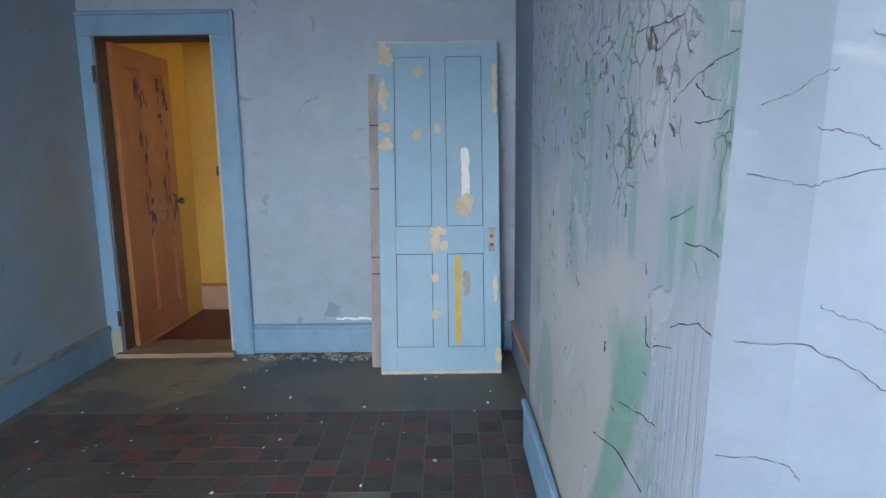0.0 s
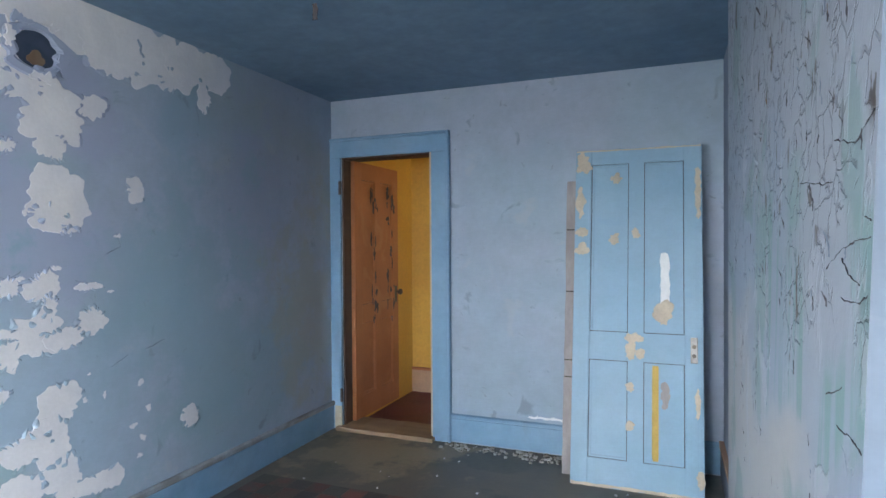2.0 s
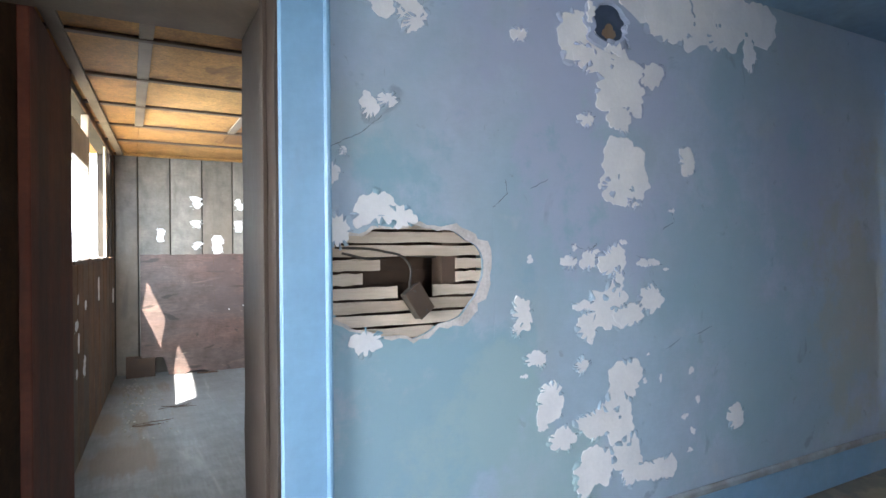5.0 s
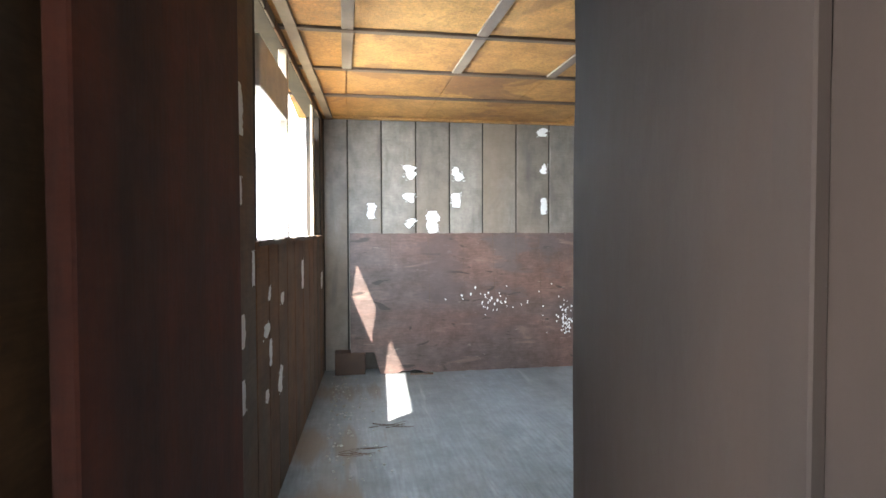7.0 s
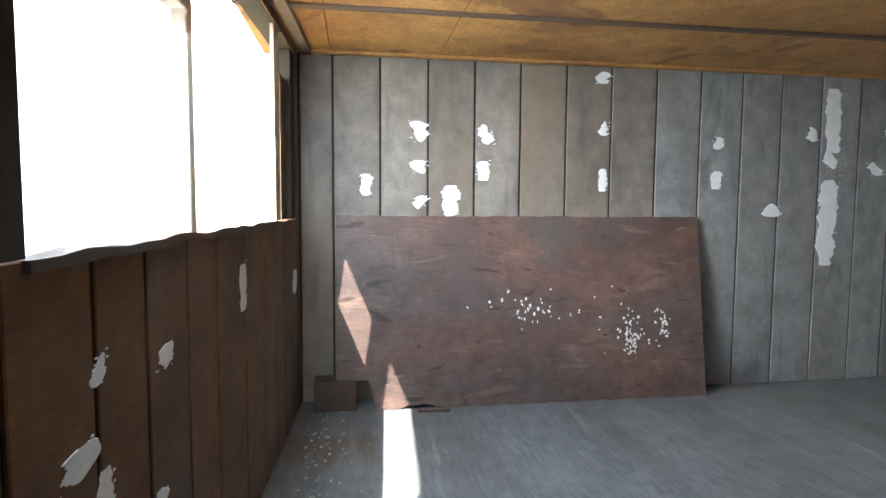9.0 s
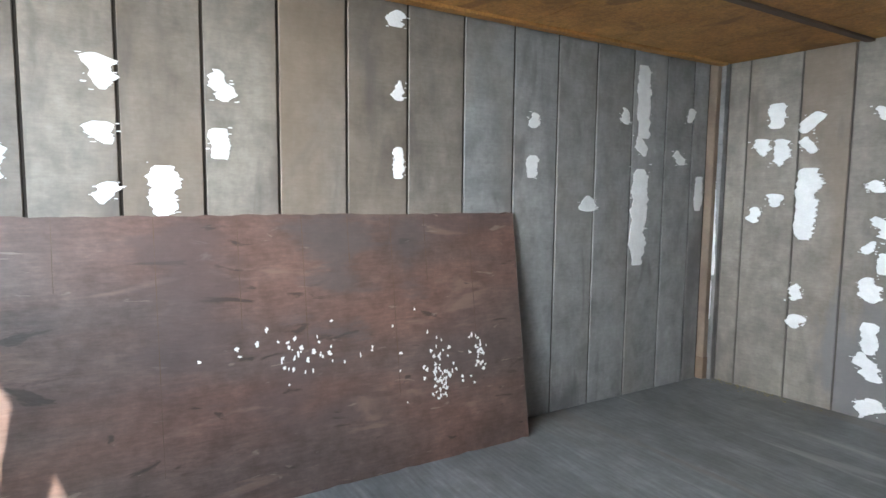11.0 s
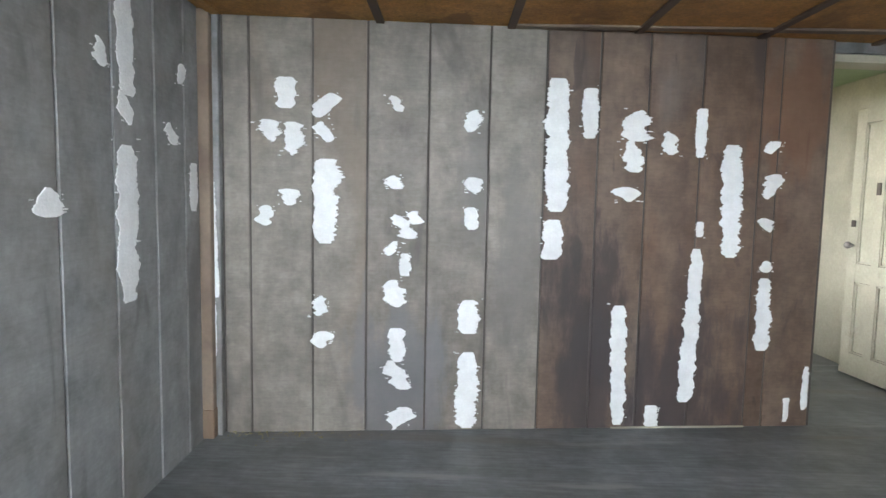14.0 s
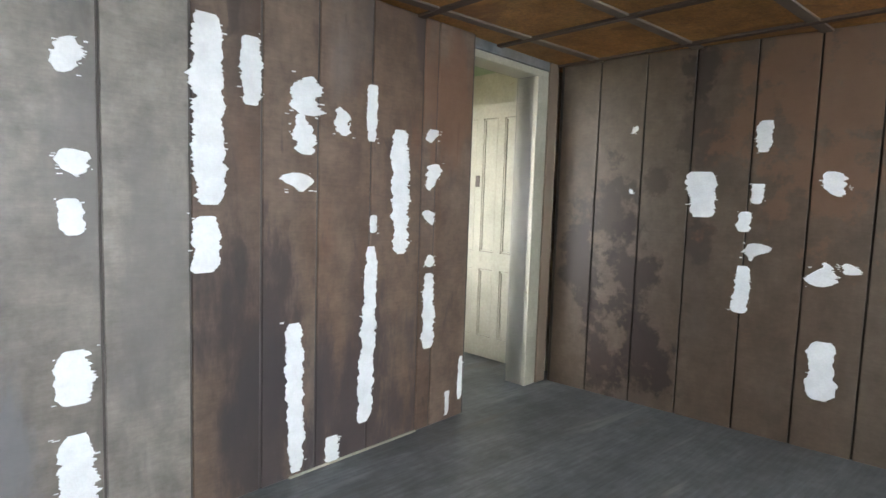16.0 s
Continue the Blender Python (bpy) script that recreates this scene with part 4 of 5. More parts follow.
tan_plate = part("lock_plate", box(0.63, 0.67, -0.004, 0.0, 0.83, 0.97, 0.002), DARK_METAL, tan_door, "dark lock plate")
bm = bmesh.new()
bmesh.ops.create_uvsphere(bm, u_segments=16, v_segments=10, radius=0.026, matrix=Matrix.Translation((0.65, -0.045, 0.92)) @ Matrix.Diagonal((1, 0.8, 1, 1)))
bmesh.ops.create_cone(bm, cap_ends=True, segments=12, radius1=0.01, radius2=0.01, depth=0.04, matrix=Matrix.Translation((0.65, -0.02, 0.92)) @ Matrix.Rotation(radians(90), 4, "X"))
part("knob", bm, DARK_METAL, tan_plate, smooth=True)

# ---- broken plaster hole with laths ----
hole = thing("wall_hole", wall_w.ob.matrix_world, "broken hole in the plaster showing wooden laths", "hole", kind="structure")
hu, hz = 2.16 + Y0, 1.160
pts = outline(0.272, 0.168, 77, 2.8, 0.16, 64)
bm = bmesh.new()
u0, u1, z0, z1 = HB
ringA, ringB, ringC = [], [], []
for i, (x, y) in enumerate(pts):
    k = min((0.325 / abs(x)) if abs(x) > 1e-6 else 9, (0.215 / abs(y)) if abs(y) > 1e-6 else 9)
    ringA.append(bm.verts.new((hu + x * k * 1.2, 0.0012, hz + y * k * 1.2)))
    ringB.append(bm.verts.new((hu + x, 0.0, hz + y)))
    ringC.append(bm.verts.new((hu + x * 1.02, 0.022, hz + y * 1.02)))
for i in range(len(pts)):
    j = (i + 1) % len(pts)
    bm.faces.new((ringA[i], ringA[j], ringB[j], ringB[i]))
    bm.faces.new((ringB[i], ringB[j], ringC[j], ringC[i]))
part("plaster_surround", bm, BLUE_WALL, hole)
bm = bmesh.new()
inner = outline(0.272, 0.168, 77, 2.8, 0.16, 64)
ra = [bm.verts.new((hu + x * 1.0, -0.0012, hz + y * 1.0)) for x, y in inner]
wide = [1 + (0.06 + 0.16 * abs(noise.noise((i * 0.4, 3, 1)))) * (1.7 if x > 0.12 else 0.7) for i, (x, y) in enumerate(inner)]
rb = [bm.verts.new((hu + x * w, -0.001, hz + y * w)) for (x, y), w in zip(inner, wide)]
for i in range(len(inner)):
    j = (i + 1) % len(inner)
    bm.faces.new((ra[i], ra[j], rb[j], rb[i]))
part("broken_edge", bm, EDGE_PLASTER, hole, "pale broken plaster edge")
n_lath = 9
for k in range(n_lath):
    z = 0.965 + k * 0.0445
    gap = 1.10 < z + 0.018 < 1.235
    ends = [(1.80, 2.02 if k == 4 else 2.08), (2.36, 2.56)] if gap else [(1.80, 2.56)]
    if k == 3:
        ends = [(1.80, 2.14), (2.27, 2.56)]
    for a, b in ends:
        part("lath", rough_board(a + Y0, b + Y0, 0.024, 0.032, z, z + 0.036, 200 + k, 0.0025, 10, axis=0), LATH, hole)
# parts inside the hole are coloured dark to carry its shade
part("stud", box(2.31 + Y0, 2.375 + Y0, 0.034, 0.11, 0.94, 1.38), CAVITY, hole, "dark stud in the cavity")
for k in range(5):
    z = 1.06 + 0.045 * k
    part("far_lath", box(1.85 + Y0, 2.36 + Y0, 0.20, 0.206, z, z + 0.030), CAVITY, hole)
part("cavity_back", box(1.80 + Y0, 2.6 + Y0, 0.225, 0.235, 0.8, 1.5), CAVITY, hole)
jbox = thing("junction_box", wall_w.ob.matrix_world, "small grey metal junction box hanging on a cable in the hole", "junction box")
box_m = Matrix.Translation((2.20 + Y0, 0.004, 1.085)) @ Matrix.Rotation(radians(-33), 4, "Y") @ Matrix.Rotation(radians(14), 4, "Z")
part("body", box(-0.034, 0.034, -0.016, 0.018, -0.050, 0.050, 0.004, box_m), DARK_METAL, jbox)
part("cover", box(-0.036, 0.036, -0.020, -0.016, -0.052, 0.052, 0.002, box_m), BATTEN_EDGE, jbox, "dark stained cover")
for z in (-0.038, 0.038):
    part("screw", box(-0.004, 0.004, -0.0225, -0.020, z - 0.004, z + 0.004, 0.001, box_m), DARK_METAL, jbox)
for bends in (((1.93, 0.020, 1.262), (2.08, 0.014, 1.250), (2.18, 0.026, 1.21), (2.175, 0.006, 1.125)), ((1.95, 0.022, 1.245), (2.05, 0.02, 1.225), (2.12, 0.04, 1.235), (2.30, 0.06, 1.228))):
    cu = bpy.data.curves.new("cable", "CURVE")
    cu.dimensions, cu.bevel_depth = "3D", 0.0038
    sp = cu.splines.new("BEZIER")
    sp.bezier_points.add(3)
    for bp, (x, y, z) in zip(sp.bezier_points, bends):
        bp.co = (x + Y0, y, z)
        bp.handle_left_type = bp.handle_right_type = "AUTO"
    cu.materials.append(DARK_METAL)
    cable = new("cable", cu)
    cable.parent = jbox

# round flue hole high on the wall
flue = thing("flue_hole", wall_w.ob.matrix_world, "round stove pipe hole with a peeling blue collar", "flue", kind="structure")
fu, fz = 3.05 + Y0, 2.14
bm = bmesh.new()
prof = ((0.125, -0.0005), (0.118, -0.012), (0.092, -0.014), (0.082, -0.004))
rings = []
for r, d in prof:
    rings.append([bm.verts.new((fu + r * math.cos(a) * (1 + 0.5 * noise.noise((math.cos(a) * 2.2, math.sin(a) * 2.2, r * 22))), d, fz + r * 0.9 * math.sin(a))) for a in [2 * math.pi * i / 40 for i in range(40)]])
for a, b in zip(rings, rings[1:]):
    for i in range(40):
        bm.faces.new((a[i], a[(i + 1) % 40], b[(i + 1) % 40], b[i]))
part("collar", bm, BLUE_WALL, flue)
for k, (x, z, a, b) in enumerate(((-0.105, 0.02, 0.022, 0.045), (-0.07, 0.10, 0.04, 0.02), (0.06, 0.105, 0.03, 0.018), (0.10, -0.05, 0.02, 0.05), (0.02, -0.105, 0.05, 0.016))):
    face_patch(flue, "torn_paint", fu + x, fz + z, a, b, 60 + k, BLUE_WALL if k % 2 else PLASTER, y=-0.013, rag=0.6, depth=0.006)
# flat disc coloured dark for the shade inside the pipe
bm = bmesh.new()
bm.faces.new([bm.verts.new((fu + 0.084 * math.cos(a), -0.0022, fz + 0.077 * math.sin(a))) for a in [2 * math.pi * i / 40 for i in range(40)]])
part("pipe_mouth", bm, BLUE_PIPE, flue, "flat dark blue disc for the shaded pipe mouth")
face_patch(flue, "rust_stain", fu, fz - 0.035, 0.035, 0.03, 5, POST_WOOD, y=-0.0024, out=-1)

# bare plaster where the blue paint has peeled
PEEL_TOP = [
    (2.77, 2.32, 0.187, 0.091), (3.26, 2.33, 0.301, 0.132), (3.04, 2.33, 0.147, 0.099), (3.4, 2.22, 0.143, 0.109), (3.63, 2.39, 0.243, 0.16), (3.71, 2.19, 0.05, 0.065),
    (3.93, 2.34, 0.235, 0.109), (3.93, 2.16, 0.042, 0.093), (2.9, 2.07, 0.081, 0.106), (2.98, 2.0, 0.099, 0.053), (2.48, 2.29, 0.123, 0.037), (2.29, 2.23, 0.039, 0.023),
    (3.12, 1.9, 0.138, 0.138), (3.26, 1.96, 0.093, 0.052), (3.1, 1.76, 0.061, 0.045), (2.93, 1.75, 0.041, 0.024), (3.14, 1.56, 0.117, 0.126), (3.09, 1.48, 0.075, 0.049),
    (3.18, 1.45, 0.032, 0.038),
]
PEEL_LOW = [
    (3.06, 1.2, 0.065, 0.068), (3.09, 1.12, 0.027, 0.049), (2.93, 1.21, 0.038, 0.033), (2.84, 1.2, 0.039, 0.023), (3.26, 1.19, 0.066, 0.018), (3.03, 1.01, 0.101, 0.08),
    (2.92, 1.03, 0.067, 0.021), (2.93, 0.95, 0.046, 0.059), (3.15, 0.98, 0.087, 0.045), (3.09, 1.05, 0.06, 0.037), (3.28, 1.04, 0.067, 0.052), (2.62, 1.02, 0.049, 0.059),
    (2.59, 0.96, 0.022, 0.025), (2.68, 0.85, 0.051, 0.028), (2.9, 0.8, 0.032, 0.023), (2.73, 0.68, 0.065, 0.07), (2.8, 0.54, 0.062, 0.04), (3.12, 0.7, 0.097, 0.094),
    (3.1, 0.56, 0.084, 0.122), (2.97, 0.57, 0.111, 0.052), (3.13, 0.4, 0.076, 0.099), (3.31, 0.33, 0.118, 0.047), (2.96, 0.4, 0.088, 0.082), (3.81, 0.48, 0.052, 0.059),
    (3.5, 1.61, 0.045, 0.056),
]
PEEL_SIDE = [
    (2.12, 2.06, 0.086, 0.05), (2.18, 2.03, 0.057, 0.061), (2.2, 2.0, 0.033, 0.028), (2.04, 1.71, 0.029, 0.043), (2.1, 1.73, 0.034, 0.021), (2.62, 2.03, 0.034, 0.032),
    (2.06, 1.38, 0.088, 0.05), (2.13, 1.36, 0.066, 0.034), (2.02, 0.97, 0.053, 0.033), (1.91, 1.49, 0.024, 0.036), (1.93, 1.31, 0.04, 0.054), (1.95, 1.56, 0.013, 0.013),
    (1.9, 1.71, 0.009, 0.01), (1.89, 1.05, 0.016, 0.032), (2.75, 0.73, 0.049, 0.019),
]
for k, (u, z, a, b) in enumerate(PEEL_TOP + PEEL_LOW + PEEL_SIDE):
    wall_w.patch("peeled_patch", u + Y0, min(z, H1 - b * 0.9), a, b, 300 + k, PLASTER, depth=0.0012 + 0.0004 * (k % 4), power=2.4, rag=0.26)
    if a < 0.2 and z < 2.25:
        wall_w.curls(u + Y0, min(z, H1 - b * 0.9), a, b, 300 + k, 2.4, 0.26, BLUE_WALL, wall_w.ob)
rnd = random.Random(17)
for k in range(26):
    wall_w.patch("peeled_fleck", rnd.uniform(2.6, 3.6) + Y0, rnd.uniform(0.35, 1.5), rnd.uniform(0.006, 0.022), rnd.uniform(0.005, 0.015), 700 + k, PLASTER, depth=0.001, rag=0.5)
for k in range(5):
    wall_n.patch("chipped_paint", 1.62 + 0.045 * k, 0.225 + 0.004 * (k % 2), 0.03, 0.008, 740 + k, SPACKLE, depth=0.001, rag=0.4)


def crack(w_ob, pts3, width, parent_name="crack", fixed=0):
    """A thin wandering dark crack along a polyline."""
    cv = bpy.data.curves.new(parent_name, "CURVE")
    cv.dimensions, cv.bevel_depth, cv.bevel_resolution = "3D", width, 0
    s = cv.splines.new("POLY")
    fine = []
    rr = random.Random(int(abs(pts3[0][2]) * 1000))
    for p, q in zip(pts3, pts3[1:]):
        for t in range(6):
            f = t / 6
            fine.append([p[i] + (q[i] - p[i]) * f + (rr.uniform(-0.0024, 0.0024) if i != fixed else 0) for i in range(3)])
    fine.append(list(pts3[-1]))
    s.points.add(len(fine) - 1)
    for n_, (sp_, co) in enumerate(zip(s.points, fine)):
        sp_.co = (*co, 1)
        sp_.radius = 0.3 + 1.3 * rr.random()
    cv.materials.append(CRACK)
    ob = new(parent_name, cv)
    ob.parent = w_ob
    return ob


# hairline cracks across the blue wall
for row in ([(1.89, 1.56), (1.95, 1.59), (2.01, 1.62), (2.08, 1.68)], [(2.50, 1.40), (2.56, 1.45), (2.55, 1.50)],
            [(3.35, 1.33), (3.42, 1.36), (3.40, 1.42)], [(3.36, 0.82), (3.45, 0.86)], [(3.55, 0.87), (3.66, 0.90)], [(2.66, 1.47), (2.74, 1.51)], [(2.85, 1.27), (2.93, 1.24), (2.98, 1.27)], [(3.2, 1.22), (3.34, 1.18)]):
    crack(wall_w.ob, [(u + Y0, -0.0003, z) for u, z in row], 0.0008, fixed=1)

# cracks on the return beside the passage, along x, and on the flaking face, along y
L_CRACKS = [[(2.556, 1.306), (2.59, 1.319), (2.613, 1.335), (2.641, 1.348)], [(2.624, 1.276), (2.658, 1.272), (2.687, 1.263), (2.706, 1.249)], [(2.551, 1.221), (2.59, 1.211), (2.623, 1.204), (2.656, 1.215), (2.738, 1.233)],
            [(2.552, 1.0), (2.591, 0.999), (2.638, 0.998), (2.692, 0.975), (2.724, 0.955), (2.761, 0.927)], [(2.652, 1.052), (2.679, 1.037), (2.717, 1.027), (2.756, 1.007)],
            [(2.545, 0.835), (2.594, 0.838), (2.637, 0.829), (2.655, 0.808)], [(2.675, 1.393), (2.70, 1.377), (2.72, 1.35)], [(2.56, 1.515), (2.61, 1.512), (2.66, 1.53)]]
G_CRACKS = [[(2.518, 1.33), (2.441, 1.358), (2.384, 1.369), (2.325, 1.376)], [(2.431, 1.29), (2.355, 1.291), (2.327, 1.305)], [(2.494, 1.144), (2.415, 1.172)], [(2.43, 1.116), (2.359, 1.117), (2.325, 1.111)],
            [(2.461, 0.977), (2.365, 1.009), (2.325, 1.003)], [(2.574, 0.962), (2.558, 0.911), (2.452, 0.944)], [(2.864, 0.598), (2.681, 0.646), (2.535, 0.647)], [(2.722, 1.478), (2.577, 1.461), (2.5, 1.458)],
            [(2.439, 1.346), (2.406, 1.327), (2.358, 1.315)], [(2.693, 0.75), (2.584, 0.776), (2.493, 0.793)], [(2.50, 1.52), (2.40, 1.50), (2.33, 1.53)], [(2.35, 1.40), (2.325, 1.396)]]
for row in L_CRACKS:
    crack(chimney, [(x + LEAN * (z - 0.5), max(2.3145 - (x - 2.545) * 0.2, 2.2985), z) for x, z in row], 0.0006, fixed=1)
for row in G_CRACKS:
    crack(chimney, [(2.529 + max(0, y - 2.4) * 0.007 + LEAN * (z - 0.5) * (3.95 - y) / 1.63, y, z) for y, z in row], 0.0009)
fl = random.Random(61)
for k in range(260):
    y, z = fl.uniform(2.36, 3.9), 1.25 + abs(fl.gauss(0, 0.38))
    if k > 200:
        y, z = fl.uniform(2.4, 3.6), fl.uniform(0.45, 1.3)
    a, b2 = fl.uniform(0.002, 0.006), fl.uniform(0.004, 0.018)
    bm = bmesh.new()
    xw = 2.53 + 0.01 * (y - 2.32) / 1.63 - 0.005 + LEAN * (z - 0.5) * (3.95 - y) / 1.63
    pts = outline(a, b2, 4000 + k, 2, 0.9, 18)
    lift = 0.0 if k % 3 else 0.006
    vs = [bm.verts.new((xw - lift * max(0, q / b2), y + p, z + q)) for p, q in pts]
    bm.faces.new(vs)
    part("paint_flake", bm, (CRACK, LAVENDER, FLAKING, FLAKING, POST_WOOD if k % 20 == 4 else CRACK)[k % 5], chimney)

flake = thing("hanging_flake", Matrix.Translation((0.90, 3.65, H1)), "dark curl of paint hanging from the ceiling", "paint flake")
part("curl", rough_board(-0.012, 0.012, -0.002, 0.002, -0.07, 0.0, 3, 0.004, 6), CRACK, flake)
crack(bpy.data.objects["ceiling_blue_room"], [(0.12, 3.15, H1 - 0.001), (0.28, 3.30, H1 - 0.001), (0.50, 3.42, H1 - 0.001)], 0.002)

# ---- panelled room: boards ----
planks(wall_p, [0.0, 0.21, 0.51, 0.82, 1.13, 1.44, 1.76, 2.08, 2.41, 2.74, 3.06, 3.37, 3.69, 4.01, 4.29, 4.45], 0.0, H2, lambda u: PANEL_WARM if u < 2.5 else PANEL, gap=0.0065)
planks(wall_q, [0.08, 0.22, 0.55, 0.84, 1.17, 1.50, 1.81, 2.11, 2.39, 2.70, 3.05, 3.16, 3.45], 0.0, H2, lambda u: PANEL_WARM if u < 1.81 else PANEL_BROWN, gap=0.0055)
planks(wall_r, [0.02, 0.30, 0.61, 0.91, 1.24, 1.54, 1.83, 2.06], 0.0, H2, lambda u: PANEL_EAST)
planks(wall_v, [0.02, 1.25, 1.60, 1.87, 2.11, 2.39, 2.67, 3.04, 3.38, 3.65, 3.91, 4.15, 4.37, 4.49], 0.0, H2, lambda u: PANEL_SOUTH, WIN, gap=0.009)
wall_p.block("corner_post", 4.46, 4.505, -0.012, 0.05, 0.16, H2, BATTEN, "grey-brown corner post", 0.004)
wall_p.block("corner_post_edge", 4.505, 4.53, -0.012, 0.046, 0.16, H2, POST_WOOD, "thin brown edge of the post", 0.003)
wall_p.block("corner_post_foot", 4.46, 4.53, -0.012, 0.052, 0.0, 0.16, POST_WOOD, "brown foot of the post", 0.004)
wall_q.block("corner_trim", 0.0, 0.075, -0.012, 0.045, 0.0, H2, PANEL, "", 0.004)
wall_q.smear("spackle_patch", 0.04, 1.12, 0.016, 0.36, 91, SPACKLE, base=0.045)
wall_q.smear("spackle_patch", 0.04, 0.58, 0.009, 0.14, 92, SPACKLE, base=0.045)
wall_q.block("quarter_round", 2.25, 3.05, 0.0, 0.010, 0.0, 0.008, WHITE_PAINT)

WEST_SPACKLE = [(0.76, 1.77, 0.05, 0.067), (0.77, 1.54, 0.05, 0.043), (0.77, 1.31, 0.044, 0.044), (0.97, 1.32, 0.052, 0.102), (1.20, 1.76, 0.05, 0.065), (1.19, 1.52, 0.04, 0.064), (2.02, 2.16, 0.05, 0.04), (2.03, 1.82, 0.035, 0.049),
                (2.03, 1.47, 0.03, 0.078), (2.88, 1.74, 0.04, 0.044), (2.88, 1.48, 0.038, 0.064), (3.32, 1.27, 0.065, 0.048), (3.79, 1.92, 0.06, 0.23), (3.78, 1.64, 0.045, 0.065), (3.78, 1.18, 0.07, 0.314), (3.62, 1.82, 0.042, 0.052),
                (4.16, 1.58, 0.055, 0.049), (4.26, 1.87, 0.045, 0.049), (4.38, 1.34, 0.045, 0.12), (0.42, 1.42, 0.035, 0.07)]
NORTH_A = [(0.41, 1.85, 0.05, 0.082), (0.32, 1.65, 0.059, 0.059), (0.44, 1.61, 0.059, 0.089), (0.61, 1.79, 0.053, 0.065), (0.61, 1.65, 0.045, 0.054), (0.62, 1.28, 0.066, 0.228), (0.30, 1.20, 0.042, 0.055), (0.42, 1.30, 0.054, 0.045),
           (0.59, 0.71, 0.04, 0.056), (0.60, 0.52, 0.046, 0.048), (0.99, 1.81, 0.036, 0.042), (0.99, 1.39, 0.049, 0.037), (1.01, 1.18, 0.043, 0.037), (1.10, 1.20, 0.043, 0.037), (1.06, 1.12, 0.04, 0.037), (0.98, 1.03, 0.043, 0.04),
           (1.05, 0.94, 0.031, 0.063), (1.00, 0.78, 0.056, 0.076), (1.01, 0.49, 0.044, 0.096), (1.01, 0.32, 0.057, 0.084), (1.02, 0.07, 0.07, 0.066), (1.41, 1.73, 0.043, 0.06), (1.42, 1.38, 0.047, 0.046), (1.41, 1.20, 0.034, 0.062)]
NORTH_B = [(1.41, 0.65, 0.054, 0.096), (1.41, 0.23, 0.058, 0.22), (1.88, 1.61, 0.064, 0.364), (1.87, 1.09, 0.056, 0.112), (2.06, 1.79, 0.046, 0.137), (2.33, 1.73, 0.073, 0.086), (2.31, 1.56, 0.06, 0.087), (2.29, 1.35, 0.06, 0.041),
           (2.52, 1.64, 0.042, 0.065), (2.70, 1.70, 0.033, 0.136), (2.90, 1.32, 0.06, 0.319), (2.72, 1.16, 0.023, 0.044), (2.70, 0.60, 0.046, 0.449), (2.28, 0.37, 0.044, 0.35), (2.49, 0.07, 0.04, 0.065), (3.13, 1.63, 0.046, 0.036),
           (3.13, 1.41, 0.05, 0.072), (3.12, 1.19, 0.033, 0.04), (3.13, 0.95, 0.038, 0.034), (3.13, 0.67, 0.044, 0.213), (3.42, 0.23, 0.02, 0.132), (3.31, 0.10, 0.018, 0.073)]
EAST_SPACKLE = [(0.98, 1.37, 0.075, 0.135), (1.30, 1.70, 0.042, 0.088), (1.29, 1.38, 0.034, 0.057), (1.23, 1.22, 0.035, 0.058), (1.29, 1.05, 0.052, 0.051), (1.24, 0.83, 0.041, 0.137), (1.65, 1.44, 0.054, 0.065),
                (1.63, 0.96, 0.056, 0.066), (1.74, 1.00, 0.036, 0.029), (1.66, 0.44, 0.061, 0.16), (0.55, 1.77, 0.016, 0.025), (0.55, 1.38, 0.014, 0.018)]
SOUTH_SPACKLE = [(1.36, 1.66, 0.042, 0.09), (1.35, 1.38, 0.023, 0.05), (1.36, 0.89, 0.036, 0.06), (1.36, 0.66, 0.036, 0.06), (1.55, 1.10, 0.021, 0.065), (1.80, 0.82, 0.05, 0.03), (1.89, 0.71, 0.031, 0.06),
                 (2.15, 0.53, 0.05, 0.065), (2.22, 0.91, 0.043, 0.03), (3.01, 0.97, 0.05, 0.09), (1.80, 0.54, 0.036, 0.03), (4.26, 0.83, 0.08, 0.07), (1.88, 0.97, 0.023, 0.03)]
for w, rows in ((wall_p, WEST_SPACKLE), (wall_q, NORTH_A), (wall_q, NORTH_B), (wall_r, EAST_SPACKLE), (wall_v, SOUTH_SPACKLE)):
    for k, (u, z, a, b) in enumerate(rows):
        w.smear("spackle_patch", u, z, a, b, 1000 + 31 * k + int(100 * u), SPACKLE, depth=0.0018 + 0.0004 * (k % 3))

# ---- broad window of the panelled room ----
win = thing("window_1", wall_v.ob.matrix_world, "broad bright wooden window with a cloudy film over one light", "window", kind="structure")
s = wall_v.s
part("mullion", box(2.42, 2.47, s * -0.04, s * 0.004, 1.20, 2.19, 0.004), BARE_WOOD, win)
part("header", box(1.69, 2.42, s * -0.10, s * 0.006, 1.82, 2.03, 0.004), BARE_WOOD, win, "tan header board")
part("window_sill", rough_board(1.66, 4.28, s * -0.12, s * 0.012, 1.185, 1.205, 31, 0.006, 30, axis=0), PANEL_SOUTH, win, "splintered wooden sill")
part("muntin", rough_board(3.765, 3.90, s * -0.03, s * -0.012, 1.205, 2.19, 37, 0.004, 18), BARE_WOOD, win)
film = part("film_pane", box(1.69, 2.42, s * -0.045, s * -0.042, 1.20, 1.82), film_mat, win, "white cloudy plastic film")
part("side_board", rough_board(4.11, 4.25, s * -0.06, s * -0.045, 1.205, 2.02, 36, 0.004, 18), PANEL_SOUTH, win, "weathered brown board beside the light")
